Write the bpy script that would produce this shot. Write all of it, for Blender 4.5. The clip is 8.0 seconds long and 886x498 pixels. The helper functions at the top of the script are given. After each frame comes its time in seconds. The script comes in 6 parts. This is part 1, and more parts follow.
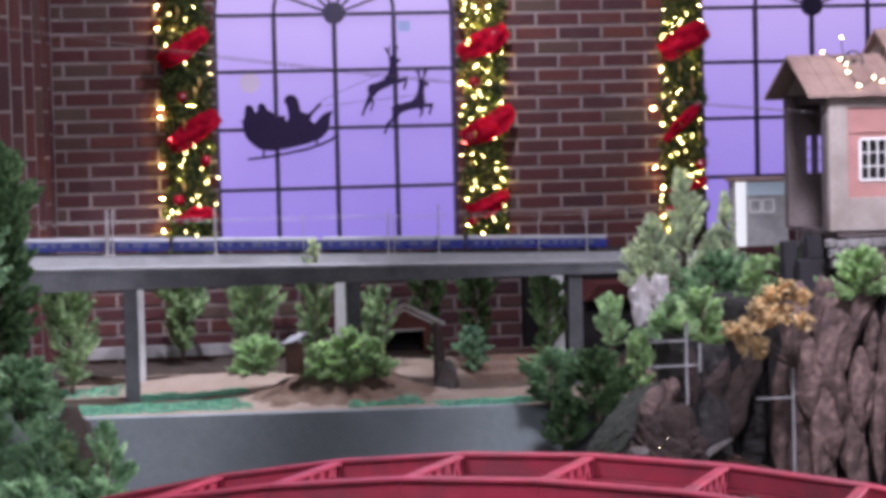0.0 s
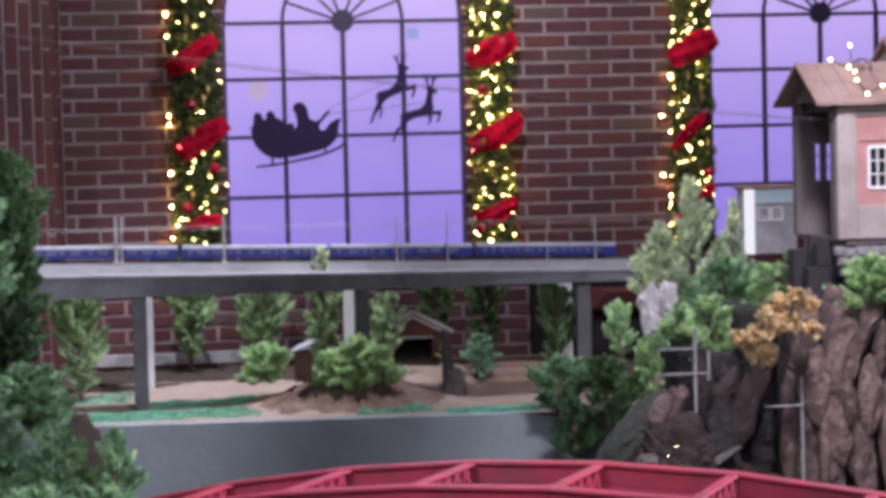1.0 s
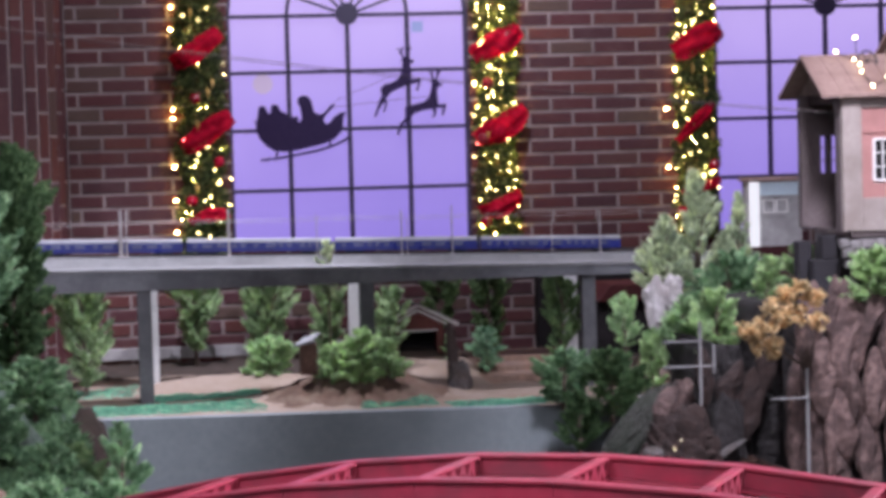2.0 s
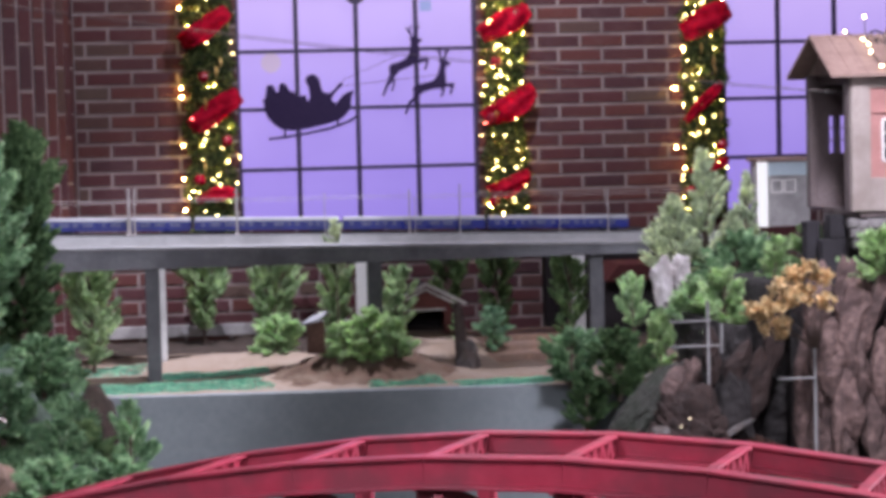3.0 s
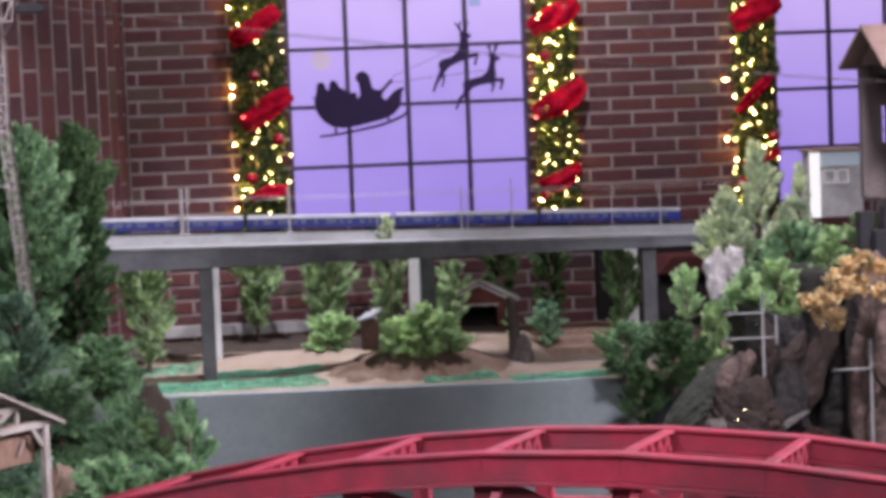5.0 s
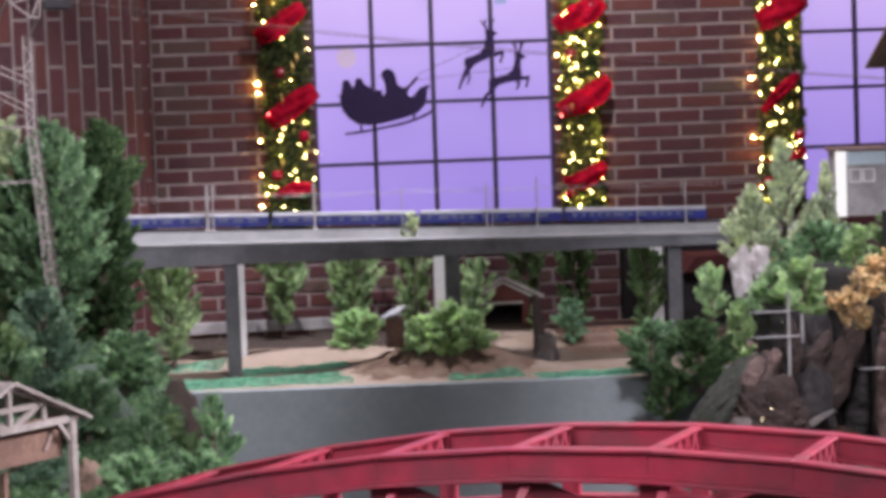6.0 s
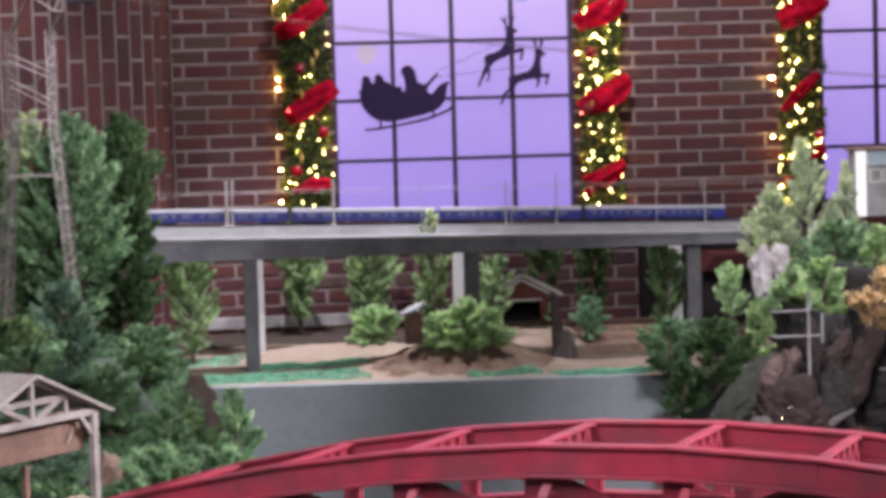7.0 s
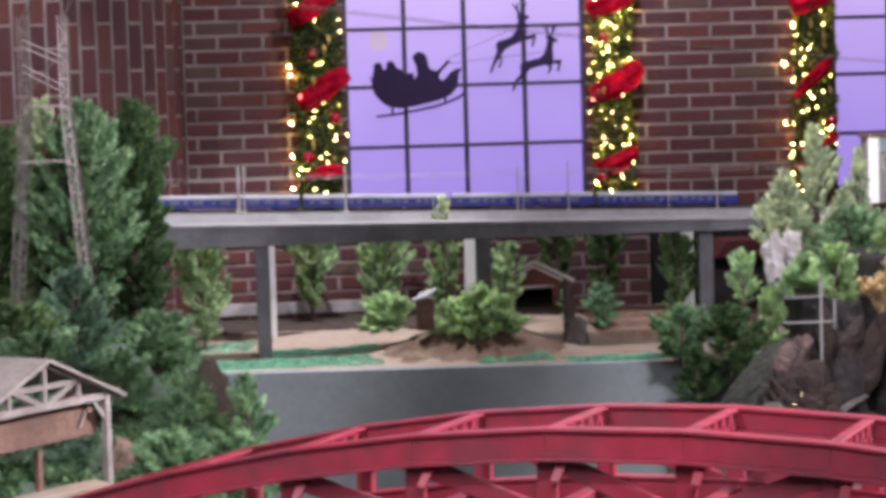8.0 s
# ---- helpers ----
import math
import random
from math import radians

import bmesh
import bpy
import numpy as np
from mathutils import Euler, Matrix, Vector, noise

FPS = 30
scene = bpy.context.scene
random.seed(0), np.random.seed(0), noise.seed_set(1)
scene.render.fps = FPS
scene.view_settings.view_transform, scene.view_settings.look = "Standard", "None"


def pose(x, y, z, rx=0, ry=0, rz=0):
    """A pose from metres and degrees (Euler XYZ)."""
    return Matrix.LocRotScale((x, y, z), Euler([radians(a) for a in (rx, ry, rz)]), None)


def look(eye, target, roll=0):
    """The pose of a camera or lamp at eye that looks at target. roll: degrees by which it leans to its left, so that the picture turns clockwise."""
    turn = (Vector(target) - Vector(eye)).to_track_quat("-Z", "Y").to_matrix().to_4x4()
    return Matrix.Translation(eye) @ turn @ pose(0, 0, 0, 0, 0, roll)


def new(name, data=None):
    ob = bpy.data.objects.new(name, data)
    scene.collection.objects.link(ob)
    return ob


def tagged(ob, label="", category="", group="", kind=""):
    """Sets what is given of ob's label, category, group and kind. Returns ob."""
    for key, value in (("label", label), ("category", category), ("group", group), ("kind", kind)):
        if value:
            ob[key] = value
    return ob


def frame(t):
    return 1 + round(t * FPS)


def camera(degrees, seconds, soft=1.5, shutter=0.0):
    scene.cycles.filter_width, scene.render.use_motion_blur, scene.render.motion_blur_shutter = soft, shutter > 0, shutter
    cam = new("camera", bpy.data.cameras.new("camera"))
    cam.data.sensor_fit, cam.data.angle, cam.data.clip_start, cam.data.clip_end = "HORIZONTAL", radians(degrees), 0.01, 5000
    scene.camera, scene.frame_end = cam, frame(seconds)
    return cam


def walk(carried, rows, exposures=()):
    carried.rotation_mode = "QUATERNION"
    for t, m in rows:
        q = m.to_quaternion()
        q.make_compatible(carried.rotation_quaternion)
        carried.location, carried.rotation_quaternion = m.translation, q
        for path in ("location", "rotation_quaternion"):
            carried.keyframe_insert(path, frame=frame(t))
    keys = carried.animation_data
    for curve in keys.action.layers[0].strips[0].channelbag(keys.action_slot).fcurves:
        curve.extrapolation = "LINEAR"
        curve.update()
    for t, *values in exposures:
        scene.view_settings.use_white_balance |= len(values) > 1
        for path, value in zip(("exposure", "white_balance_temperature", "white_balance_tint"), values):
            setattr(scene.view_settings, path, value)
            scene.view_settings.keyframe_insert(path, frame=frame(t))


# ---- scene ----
# One shelf of a model railway hall at Christmas: brick wall with two backlit arched windows,
# a grey viaduct with a blue train, a red truss bridge, rock cliffs with a pink house, trees.
cam = camera(23.0, 8.0, soft=4.2)
# seconds, eye x, y, z, yaw (to the left), pitch, roll
PATH = [
    (0.0, 0.0, 0.0001, 1.63, -8.394, -3.089, -1.414),
    (0.5, -0.0054, -0.0084, 1.6349, -8.259, -3.017, -1.43),
    (1.0, -0.0046, -0.0048, 1.6322, -8.198, -2.897, -1.406),
    (1.5, -0.0022, 0.001, 1.6327, -8.14, -2.914, -1.526),
    (3.0, -0.0087, -0.0016, 1.6264, -7.874, -3.583, -1.376),
    (3.5, -0.0047, 0.0037, 1.6293, -7.638, -3.651, -1.548),
    (4.0, -0.0066, 0.0043, 1.6272, -7.353, -3.643, -1.96),
    (4.5, -0.0137, -0.0064, 1.6328, -6.938, -3.663, -2.155),
    (6.0, -0.0276, -0.0061, 1.626, -5.938, -3.694, -2.05),
    (6.5, -0.0414, -0.0073, 1.626, -5.76, -3.653, -1.772),
    (7.0, -0.0457, -0.002, 1.6219, -5.549, -3.738, -1.635),
    (7.5, -0.0491, 0.0131, 1.6147, -5.379, -3.939, -1.534),
    (8.0, -0.048, -0.0, 1.6131, -5.243, -4.034, -1.639),
]


def aim(x, y, z, yaw, pitch, roll):
    a, b = radians(yaw), radians(pitch)
    eye = Vector((x, y, z))
    return look(eye, eye + Vector((-math.sin(a) * math.cos(b), math.cos(a) * math.cos(b), math.sin(b))), roll)


walk(cam, [(r[0], aim(*r[1:])) for r in PATH], [(0.0, -0.16, 5900, 10), (1.5, -0.16, 5900, 10), (3.0, -0.03, 6020, 9), (6.0, 0.0, 6360, 7), (8.0, 0.06, 6420, 6)])

# ---- light ----
world = bpy.data.worlds.new("world")
world.use_nodes = True
world.node_tree.nodes["Background"].inputs[0].default_value = (0.55, 0.55, 0.75, 1)
world.node_tree.nodes["Background"].inputs[1].default_value = 0.17
scene.world = world
scene.view_settings.exposure = 0.0


def area_lamp(name, x, y, size, watts, target, colour, z=3.45):
    lamp = bpy.data.lights.new(name, "AREA")
    lamp.shape, lamp.size, lamp.energy, lamp.color = "DISK", size, watts, colour
    ob = new(name, lamp)
    ob.matrix_world = look((x, y, z), target)
    return ob


COOL = (0.965, 0.90, 1.0)


def spot_lamp(name, place, target, watts, cone, size=0.12):
    lamp = bpy.data.lights.new(name, "SPOT")
    lamp.energy, lamp.color, lamp.spot_size, lamp.spot_blend, lamp.shadow_soft_size = watts, COOL, radians(cone), 0.6, size
    new(name, lamp).matrix_world = look(place, target)


# Unseen overhead spots; only the first is placed from a cast shadow.
spot_lamp("spot_viaduct", (0.20, 8.95, 3.45), (0.08, 9.45, 0.55), 470, 54, 0.04)
spot_lamp("spot_pier", (-2.4, 8.4, 3.4), (-1.15, 9.95, 1.85), 300, 24, 0.1)
# Unseen fill added to brighten the brick wall.
area_lamp("fill_wall", 1.5, 8.8, 0.12, 66, (1.5, 9.7, 1.0), COOL)
spot_lamp("spot_canyon", (1.9, 5.0, 3.45), (2.64, 7.22, 0.98), 780, 53, 0.25)
spot_lamp("spot_hill", (0.9, 4.7, 3.45), (-0.6, 7.3, 1.25), 620, 43)
spot_lamp("spot_bridge", (3.9, 4.2, 3.2), (0.7, 4.0, 0.9), 2000, 50)
spot_lamp("spot_stall", (-0.9, 2.5, 3.45), (0.05, 4.5, 0.85), 370, 46)
# Unseen broad fill added to lift front faces and dark parts.
area_lamp("fill_front", 0.6, 0.8, 2.0, 200, (0.9, 7.0, 1.0), COOL)

# ---- materials ----


def nodes_of(name):
    m = bpy.data.materials.new(name)
    m.use_nodes = True
    t = m.node_tree
    return m, t, t.nodes["Principled BSDF"]


def link(t, a, b):
    t.links.new(a, b)


def noise_node(t, coord, scale, detail=4.0, rough=0.6):
    n = t.nodes.new("ShaderNodeTexNoise")
    n.inputs["Scale"].default_value, n.inputs["Detail"].default_value, n.inputs["Roughness"].default_value = scale, detail, rough
    link(t, coord, n.inputs["Vector"])
    return n.outputs["Fac"]


def ramp(t, fac, stops):
    n = t.nodes.new("ShaderNodeValToRGB")
    e = n.color_ramp.elements
    while len(e) < len(stops):
        e.new(0.5)
    for k, (p, c) in enumerate(stops):
        e[k].position, e[k].color = p, (*c, 1)
    link(t, fac, n.inputs["Fac"])
    return n.outputs["Color"]


def blend(t, fac, a, b, kind="MIX"):
    n = t.nodes.new("ShaderNodeMix")
    n.data_type, n.blend_type = "RGBA", kind
    for socket, value in ((n.inputs["Factor"], fac), (n.inputs["A"], a), (n.inputs["B"], b)):
        if isinstance(value, (int, float)):
            socket.default_value = value
        elif isinstance(value, tuple):
            socket.default_value = (*value, 1)
        else:
            link(t, value, socket)
    return n.outputs["Result"]


def bump(t, p, height, strength=0.4, distance=0.003):
    n = t.nodes.new("ShaderNodeBump")
    n.inputs["Strength"].default_value, n.inputs["Distance"].default_value = strength, distance
    link(t, height, n.inputs["Height"])
    link(t, n.outputs["Normal"], p.inputs["Normal"])


def surface(name, dark, light, stain=None, rough=0.7, metal=0.0, fine=90.0, broad=7.0, relief=0.4, depth=0.003, vary=0.0, spread="object", shine=0.5):
    """A procedural surface: fine grain between two colours, broad stains, relief, and a shift from piece to piece."""
    m, t, p = nodes_of(name)
    where = t.nodes.new("ShaderNodeNewGeometry").outputs["Position"]
    grain = noise_node(t, where, fine, 5)
    wide = noise_node(t, where, broad, 3)
    colour = ramp(t, grain, [(0.3, dark), (0.72, light)])
    if stain:
        mask = ramp(t, wide, [(0.42, (0, 0, 0)), (0.66, (1, 1, 1))])
        colour = blend(t, mask, colour, stain)
    if vary:
        if spread == "object":
            r = t.nodes.new("ShaderNodeObjectInfo").outputs["Random"]
        else:
            r = t.nodes.new("ShaderNodeNewGeometry").outputs["Random Per Island"]
        tone = ramp(t, r, [(0.0, (1 - vary,) * 3), (1.0, (1 + vary,) * 3)])
        colour = blend(t, 1.0, colour, tone, "MULTIPLY")
    link(t, colour, p.inputs["Base Color"])
    gloss = ramp(t, wide, [(0.3, (max(rough - 0.12, 0.05),) * 3), (0.7, (min(rough + 0.12, 1),) * 3)])
    link(t, gloss, p.inputs["Roughness"])
    p.inputs["Metallic"].default_value = metal
    p.inputs["Specular IOR Level"].default_value = shine
    if relief:
        bump(t, p, grain, relief, depth)
    return m


def brick_material(name, spread):
    m, t, p = nodes_of(name)
    where = t.nodes.new("ShaderNodeNewGeometry").outputs["Position"]
    if spread == "object":
        r = t.nodes.new("ShaderNodeObjectInfo").outputs["Random"]
    else:
        r = t.nodes.new("ShaderNodeNewGeometry").outputs["Random Per Island"]
    body = ramp(t, r, [(0.0, (0.046, 0.015, 0.020)), (0.22, (0.080, 0.018, 0.020)), (0.45, (0.058, 0.017, 0.022)), (0.68, (0.102, 0.026, 0.020)), (0.84, (0.070, 0.017, 0.019)), (0.97, (0.082, 0.048, 0.036))])
    grain = noise_node(t, where, 130, 6, 0.7)
    wide = noise_node(t, where, 14, 3)
    tone = ramp(t, grain, [(0.25, (0.62, 0.62, 0.64)), (0.75, (1.3, 1.25, 1.25))])
    colour = blend(t, 1.0, body, tone, "MULTIPLY")
    colour = blend(t, ramp(t, wide, [(0.5, (0, 0, 0)), (0.8, (0.25, 0.25, 0.25))]), colour, (0.13, 0.080, 0.074))
    link(t, colour, p.inputs["Base Color"])
    p.inputs["Roughness"].default_value = 0.78
    bump(t, p, grain, 0.5, 0.002)
    return m


def leaf_material(name, dark, light, tip=None):
    m, t, p = nodes_of(name)
    geo = t.nodes.new("ShaderNodeNewGeometry")
    r = geo.outputs["Random Per Island"]
    wide = noise_node(t, geo.outputs["Position"], 13, 2)
    sprig = noise_node(t, geo.outputs["Position"], 46, 2, 0.5)
    colour = ramp(t, sprig, [(0.30, dark), (0.56, light), (0.72, tip or light)])
    tone = ramp(t, wide, [(0.3, (0.72, 0.76, 0.76)), (0.7, (1.22, 1.18, 1.1))])
    colour = blend(t, 1.0, colour, tone, "MULTIPLY")
    each = ramp(t, r, [(0.0, (0.72, 0.74, 0.72)), (1.0, (1.28, 1.26, 1.24))])
    colour = blend(t, 1.0, colour, each, "MULTIPLY")
    link(t, colour, p.inputs["Base Color"])
    p.inputs["Roughness"].default_value = 0.75
    p.inputs["Specular IOR Level"].default_value = 0.15
    thin = t.nodes.new("ShaderNodeBsdfTranslucent")
    link(t, colour, thin.inputs["Color"])
    both = t.nodes.new("ShaderNodeMixShader")
    both.inputs[0].default_value = 0.45
    link(t, p.outputs[0], both.inputs[1])
    link(t, thin.outputs[0], both.inputs[2])
    link(t, both.outputs[0], t.nodes["Material Output"].inputs["Surface"])
    return m


def glow_material(name, colour, strength):
    m, t, p = nodes_of(name)
    p.inputs["Base Color"].default_value = (*(c * 0.05 for c in colour), 1)
    p.inputs["Emission Color"].default_value = (*colour, 1)
    p.inputs["Emission Strength"].default_value = strength
    return m


def pane_material():
    """Backlit lavender sheet: a sky picture that is paler and pinker towards the top of the window."""
    m, t, p = nodes_of("backlit_lavender_sheet")
    where = t.nodes.new("ShaderNodeNewGeometry").outputs["Position"]
    split = t.nodes.new("ShaderNodeSeparateXYZ")
    link(t, where, split.inputs[0])
    fall = t.nodes.new("ShaderNodeMapRange")
    fall.inputs["From Min"].default_value, fall.inputs["From Max"].default_value = 1.1, 2.5
    link(t, split.outputs["Z"], fall.inputs["Value"])
    cloud = noise_node(t, where, 1.3, 2)
    sky = ramp(t, fall.outputs[0], [(0.0, (0.34, 0.232, 0.73)), (0.45, (0.475, 0.33, 0.82)), (1.0, (0.72, 0.52, 0.93))])
    soft = ramp(t, cloud, [(0.3, (0.92, 0.92, 0.95)), (0.7, (1.06, 1.05, 1.03))])
    sky = blend(t, 1.0, sky, soft, "MULTIPLY")
    p.inputs["Base Color"].default_value = (0.02, 0.015, 0.03, 1)
    p.inputs["Roughness"].default_value = 0.5
    link(t, sky, p.inputs["Emission Color"])
    p.inputs["Emission Strength"].default_value = 1.0
    return m


BRICK, BRICKS = brick_material("dark_red_brick", "object"), brick_material("dark_red_brick_far", "island")
MORTAR = surface("mortar", (0.215, 0.166, 0.158), (0.315, 0.252, 0.240), (0.18, 0.14, 0.135), 0.9, fine=160, relief=0.5)
# Kept pale so the unseen hall shell reflects fill onto the layout.
PLASTER = surface("bounce_fill_plaster", (0.50, 0.48, 0.50), (0.58, 0.56, 0.58), (0.46, 0.44, 0.46), 0.9)
PANE = pane_material()
MUNTIN = surface("painted_iron", (0.018, 0.011, 0.036), (0.026, 0.017, 0.05), None, 0.5, relief=0.1)
CUTOUT = surface("dark_card", (0.026, 0.017, 0.048), (0.036, 0.024, 0.062), None, 0.9, relief=0.1, shine=0.1)
DECK = surface("deck_paint", (0.200, 0.197, 0.200), (0.243, 0.239, 0.242), (0.175, 0.172, 0.175), 0.75, fine=60, relief=0.2)
CONCRETE = surface("grey_concrete_paint", (0.13, 0.13, 0.138), (0.18, 0.18, 0.192), (0.112, 0.112, 0.12), 0.8, fine=70, relief=0.25)
# Paler than the front piers: light on the rear row put into the colour.
PIER_WHITE = surface("lit_pier_paint", (0.66, 0.65, 0.645), (0.78, 0.77, 0.76), (0.60, 0.59, 0.585), 0.7, fine=70, relief=0.2)
PIER_GREY = surface("grey_pier_paint", (0.085, 0.085, 0.092), (0.12, 0.12, 0.128), (0.075, 0.075, 0.08), 0.8, fine=70, relief=0.25)
PANEL = surface("grey_panel_paint", (0.214, 0.240, 0.249), (0.262, 0.287, 0.298), (0.195, 0.217, 0.226), 0.6, fine=40, broad=2.5, relief=0.12)
SKIRT = surface("white_board", (0.33, 0.31, 0.31), (0.44, 0.42, 0.41), (0.22, 0.205, 0.205), 0.6)
SAND = surface("sand", (0.26, 0.193, 0.148), (0.40, 0.318, 0.255), (0.27, 0.198, 0.144), 0.95, fine=220, broad=5, relief=0.8, depth=0.006)
SOIL = surface("dark_soil", (0.030, 0.020, 0.016), (0.085, 0.055, 0.042), (0.045, 0.035, 0.025), 0.95, fine=120, relief=1.0, depth=0.01)
MULCH = surface("brown_mulch", (0.060, 0.032, 0.022), (0.21, 0.125, 0.08), (0.20, 0.145, 0.105), 0.95, fine=110, broad=9, relief=1.0, depth=0.01)
MOSS = surface("green_hill_cover", (0.075, 0.110, 0.080), (0.18, 0.235, 0.18), (0.13, 0.15, 0.12), 0.95, fine=90, broad=6, relief=0.9, depth=0.008)
GRAVEL = surface("brown_gravel", (0.060, 0.050, 0.048), (0.17, 0.140, 0.130), (0.11, 0.125, 0.100), 0.95, fine=170, relief=1.0, depth=0.01)
TURF = leaf_material("green_turf", (0.12, 0.42, 0.29), (0.30, 0.66, 0.50), (0.52, 0.80, 0.66))
ROCK = surface("brown_rock", (0.062, 0.036, 0.032), (0.255, 0.165, 0.145), (0.075, 0.048, 0.044), 0.9, fine=46, broad=17, relief=0.8, depth=0.008, vary=0.30)
# Rock darkened so that its colour holds the shade of clefts and canyon.
ROCK_DARK = surface("shade_dark_rock", (0.013, 0.011, 0.011), (0.040, 0.032, 0.031), (0.024, 0.019, 0.019), 0.8, fine=45, broad=9, relief=1.0, depth=0.02)
ROCK_GREY = surface("grey_rock", (0.075, 0.068, 0.068), (0.19, 0.172, 0.168), (0.11, 0.085, 0.075), 0.9, fine=50, broad=10, relief=0.9, depth=0.015)
ROCK_PALE = surface("pale_rock", (0.44, 0.40, 0.40), (0.72, 0.67, 0.675), (0.36, 0.32, 0.31), 0.9, fine=40, broad=12, relief=0.9, depth=0.015)
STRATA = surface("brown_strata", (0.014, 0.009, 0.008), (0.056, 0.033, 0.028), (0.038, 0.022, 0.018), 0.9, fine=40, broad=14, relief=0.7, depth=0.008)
LEDGE = surface("sandstone", (0.17, 0.095, 0.065), (0.36, 0.24, 0.17), (0.20, 0.14, 0.11), 0.95, fine=70, relief=0.9, depth=0.01)
RED = surface("red_bridge_paint", (0.240, 0.020, 0.040), (0.315, 0.035, 0.060), (0.17, 0.028, 0.042), 0.42, fine=25, broad=8, relief=0.12)
PINK = surface("pink_stucco", (0.38, 0.178, 0.160), (0.47, 0.240, 0.218), (0.34, 0.165, 0.148), 0.85, fine=130, relief=0.5)
CREAM = surface("beige_stucco", (0.32, 0.262, 0.238), (0.41, 0.348, 0.318), (0.28, 0.228, 0.205), 0.85, fine=120, relief=0.5)
# Dark timber tone that also carries the shade of the open gable end.
SHADE = surface("dark_timber_and_shade", (0.098, 0.074, 0.074), (0.19, 0.148, 0.145), (0.12, 0.092, 0.090), 0.85)
GABLE = surface("gable_boards", (0.27, 0.20, 0.175), (0.38, 0.29, 0.26), (0.23, 0.17, 0.15), 0.85)
ROOF = surface("tan_roof_sheet", (0.25, 0.16, 0.135), (0.35, 0.235, 0.20), (0.21, 0.13, 0.11), 0.7, fine=60, relief=0.3)
STONE = surface("foundation_stone", (0.15, 0.135, 0.135), (0.28, 0.255, 0.25), (0.17, 0.155, 0.155), 0.9, fine=60, relief=0.8, vary=0.18)
CRATE = surface("blackened_timber", (0.013, 0.011, 0.014), (0.030, 0.026, 0.031), (0.020, 0.017, 0.020), 0.8)
TRIM = surface("white_trim", (0.66, 0.63, 0.61), (0.78, 0.75, 0.73), None, 0.6, relief=0.15)
BLUE = surface("blue_enamel", (0.018, 0.026, 0.17), (0.028, 0.038, 0.26), (0.020, 0.026, 0.15), 0.35, fine=30, relief=0.05)
SILVER = surface("dull_aluminium", (0.30, 0.30, 0.33), (0.38, 0.38, 0.41), (0.26, 0.26, 0.29), 0.5, metal=0.1, relief=0.1)
CAR_GLASS = surface("train_window", (0.10, 0.11, 0.20), (0.17, 0.18, 0.30), None, 0.15, relief=0.0)
DARK_METAL = surface("dark_metal", (0.03, 0.03, 0.035), (0.06, 0.055, 0.06), None, 0.5, metal=0.5, relief=0.1)
POST = surface("pale_post_paint", (0.36, 0.33, 0.33), (0.48, 0.45, 0.44), (0.28, 0.25, 0.25), 0.55, relief=0.1)
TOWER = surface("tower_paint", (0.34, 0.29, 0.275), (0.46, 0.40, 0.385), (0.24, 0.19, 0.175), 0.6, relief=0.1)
# Darker copy of the tower paint: shade put into the colour.
TOWER_DARK = surface("shaded_tower_paint", (0.07, 0.055, 0.055), (0.13, 0.105, 0.10), (0.17, 0.14, 0.13), 0.7, relief=0.1)
RUST = surface("rusty_steel", (0.075, 0.035, 0.024), (0.19, 0.095, 0.065), (0.10, 0.055, 0.045), 0.8, metal=0.2, fine=120)
WOOD = surface("weathered_wood", (0.22, 0.185, 0.17), (0.34, 0.295, 0.275), (0.185, 0.155, 0.14), 0.85, fine=70)
PLANK_BROWN = surface("brown_plank", (0.10, 0.052, 0.036), (0.20, 0.115, 0.082), (0.08, 0.045, 0.035), 0.85, fine=70, vary=0.2)
SLATE = surface("grey_slab", (0.26, 0.26, 0.27), (0.36, 0.36, 0.37), (0.22, 0.22, 0.23), 0.7)
HUT_RED = surface("hut_red_boards", (0.12, 0.034, 0.028), (0.19, 0.055, 0.044), (0.10, 0.036, 0.03), 0.8)
# Near-black: puts shade into doorway, window and depot; also colours roof and board.
BLACK = surface("black_fill_and_shade", (0.014, 0.012, 0.013), (0.028, 0.023, 0.024), None, 0.95, shine=0.1)
BARK = surface("bark", (0.060, 0.040, 0.030), (0.15, 0.105, 0.08), None, 0.95, fine=80, relief=0.8)
BARK_DARK = surface("dark_bark", (0.040, 0.029, 0.026), (0.105, 0.076, 0.066), None, 0.95, fine=80, relief=0.9)
RIBBON = surface("red_velvet", (0.54, 0.004, 0.032), (0.78, 0.010, 0.050), (0.38, 0.003, 0.024), 0.8, fine=60, broad=16, relief=0.3, shine=0.12)
BAUBLE = surface("red_bauble", (0.26, 0.003, 0.016), (0.40, 0.006, 0.026), (0.16, 0.002, 0.010), 0.25, fine=70, relief=0.1)
GOLD = surface("gold_ornament", (0.55, 0.36, 0.10), (0.75, 0.52, 0.18), None, 0.3, metal=0.8, relief=0.05)
BULB = glow_material("warm_fairy_bulb", (1.0, 0.72, 0.26), 26.0)
# Overbright bulb that makes nearby needles and bricks glow.
BULB_STRONG = glow_material("warm_fairy_bulb_strong", (1.0, 0.66, 0.20), 280.0)
BULB_PALE = glow_material("pale_fairy_bulb", (1.0, 0.74, 0.38), 24.0)
BULB_RED = glow_material("red_fairy_bulb", (1.0, 0.10, 0.10), 30.0)
WINDOW_BLUE = surface("pale_blue_panel", (0.50, 0.60, 0.66), (0.62, 0.72, 0.78), None, 0.4, relief=0.05)

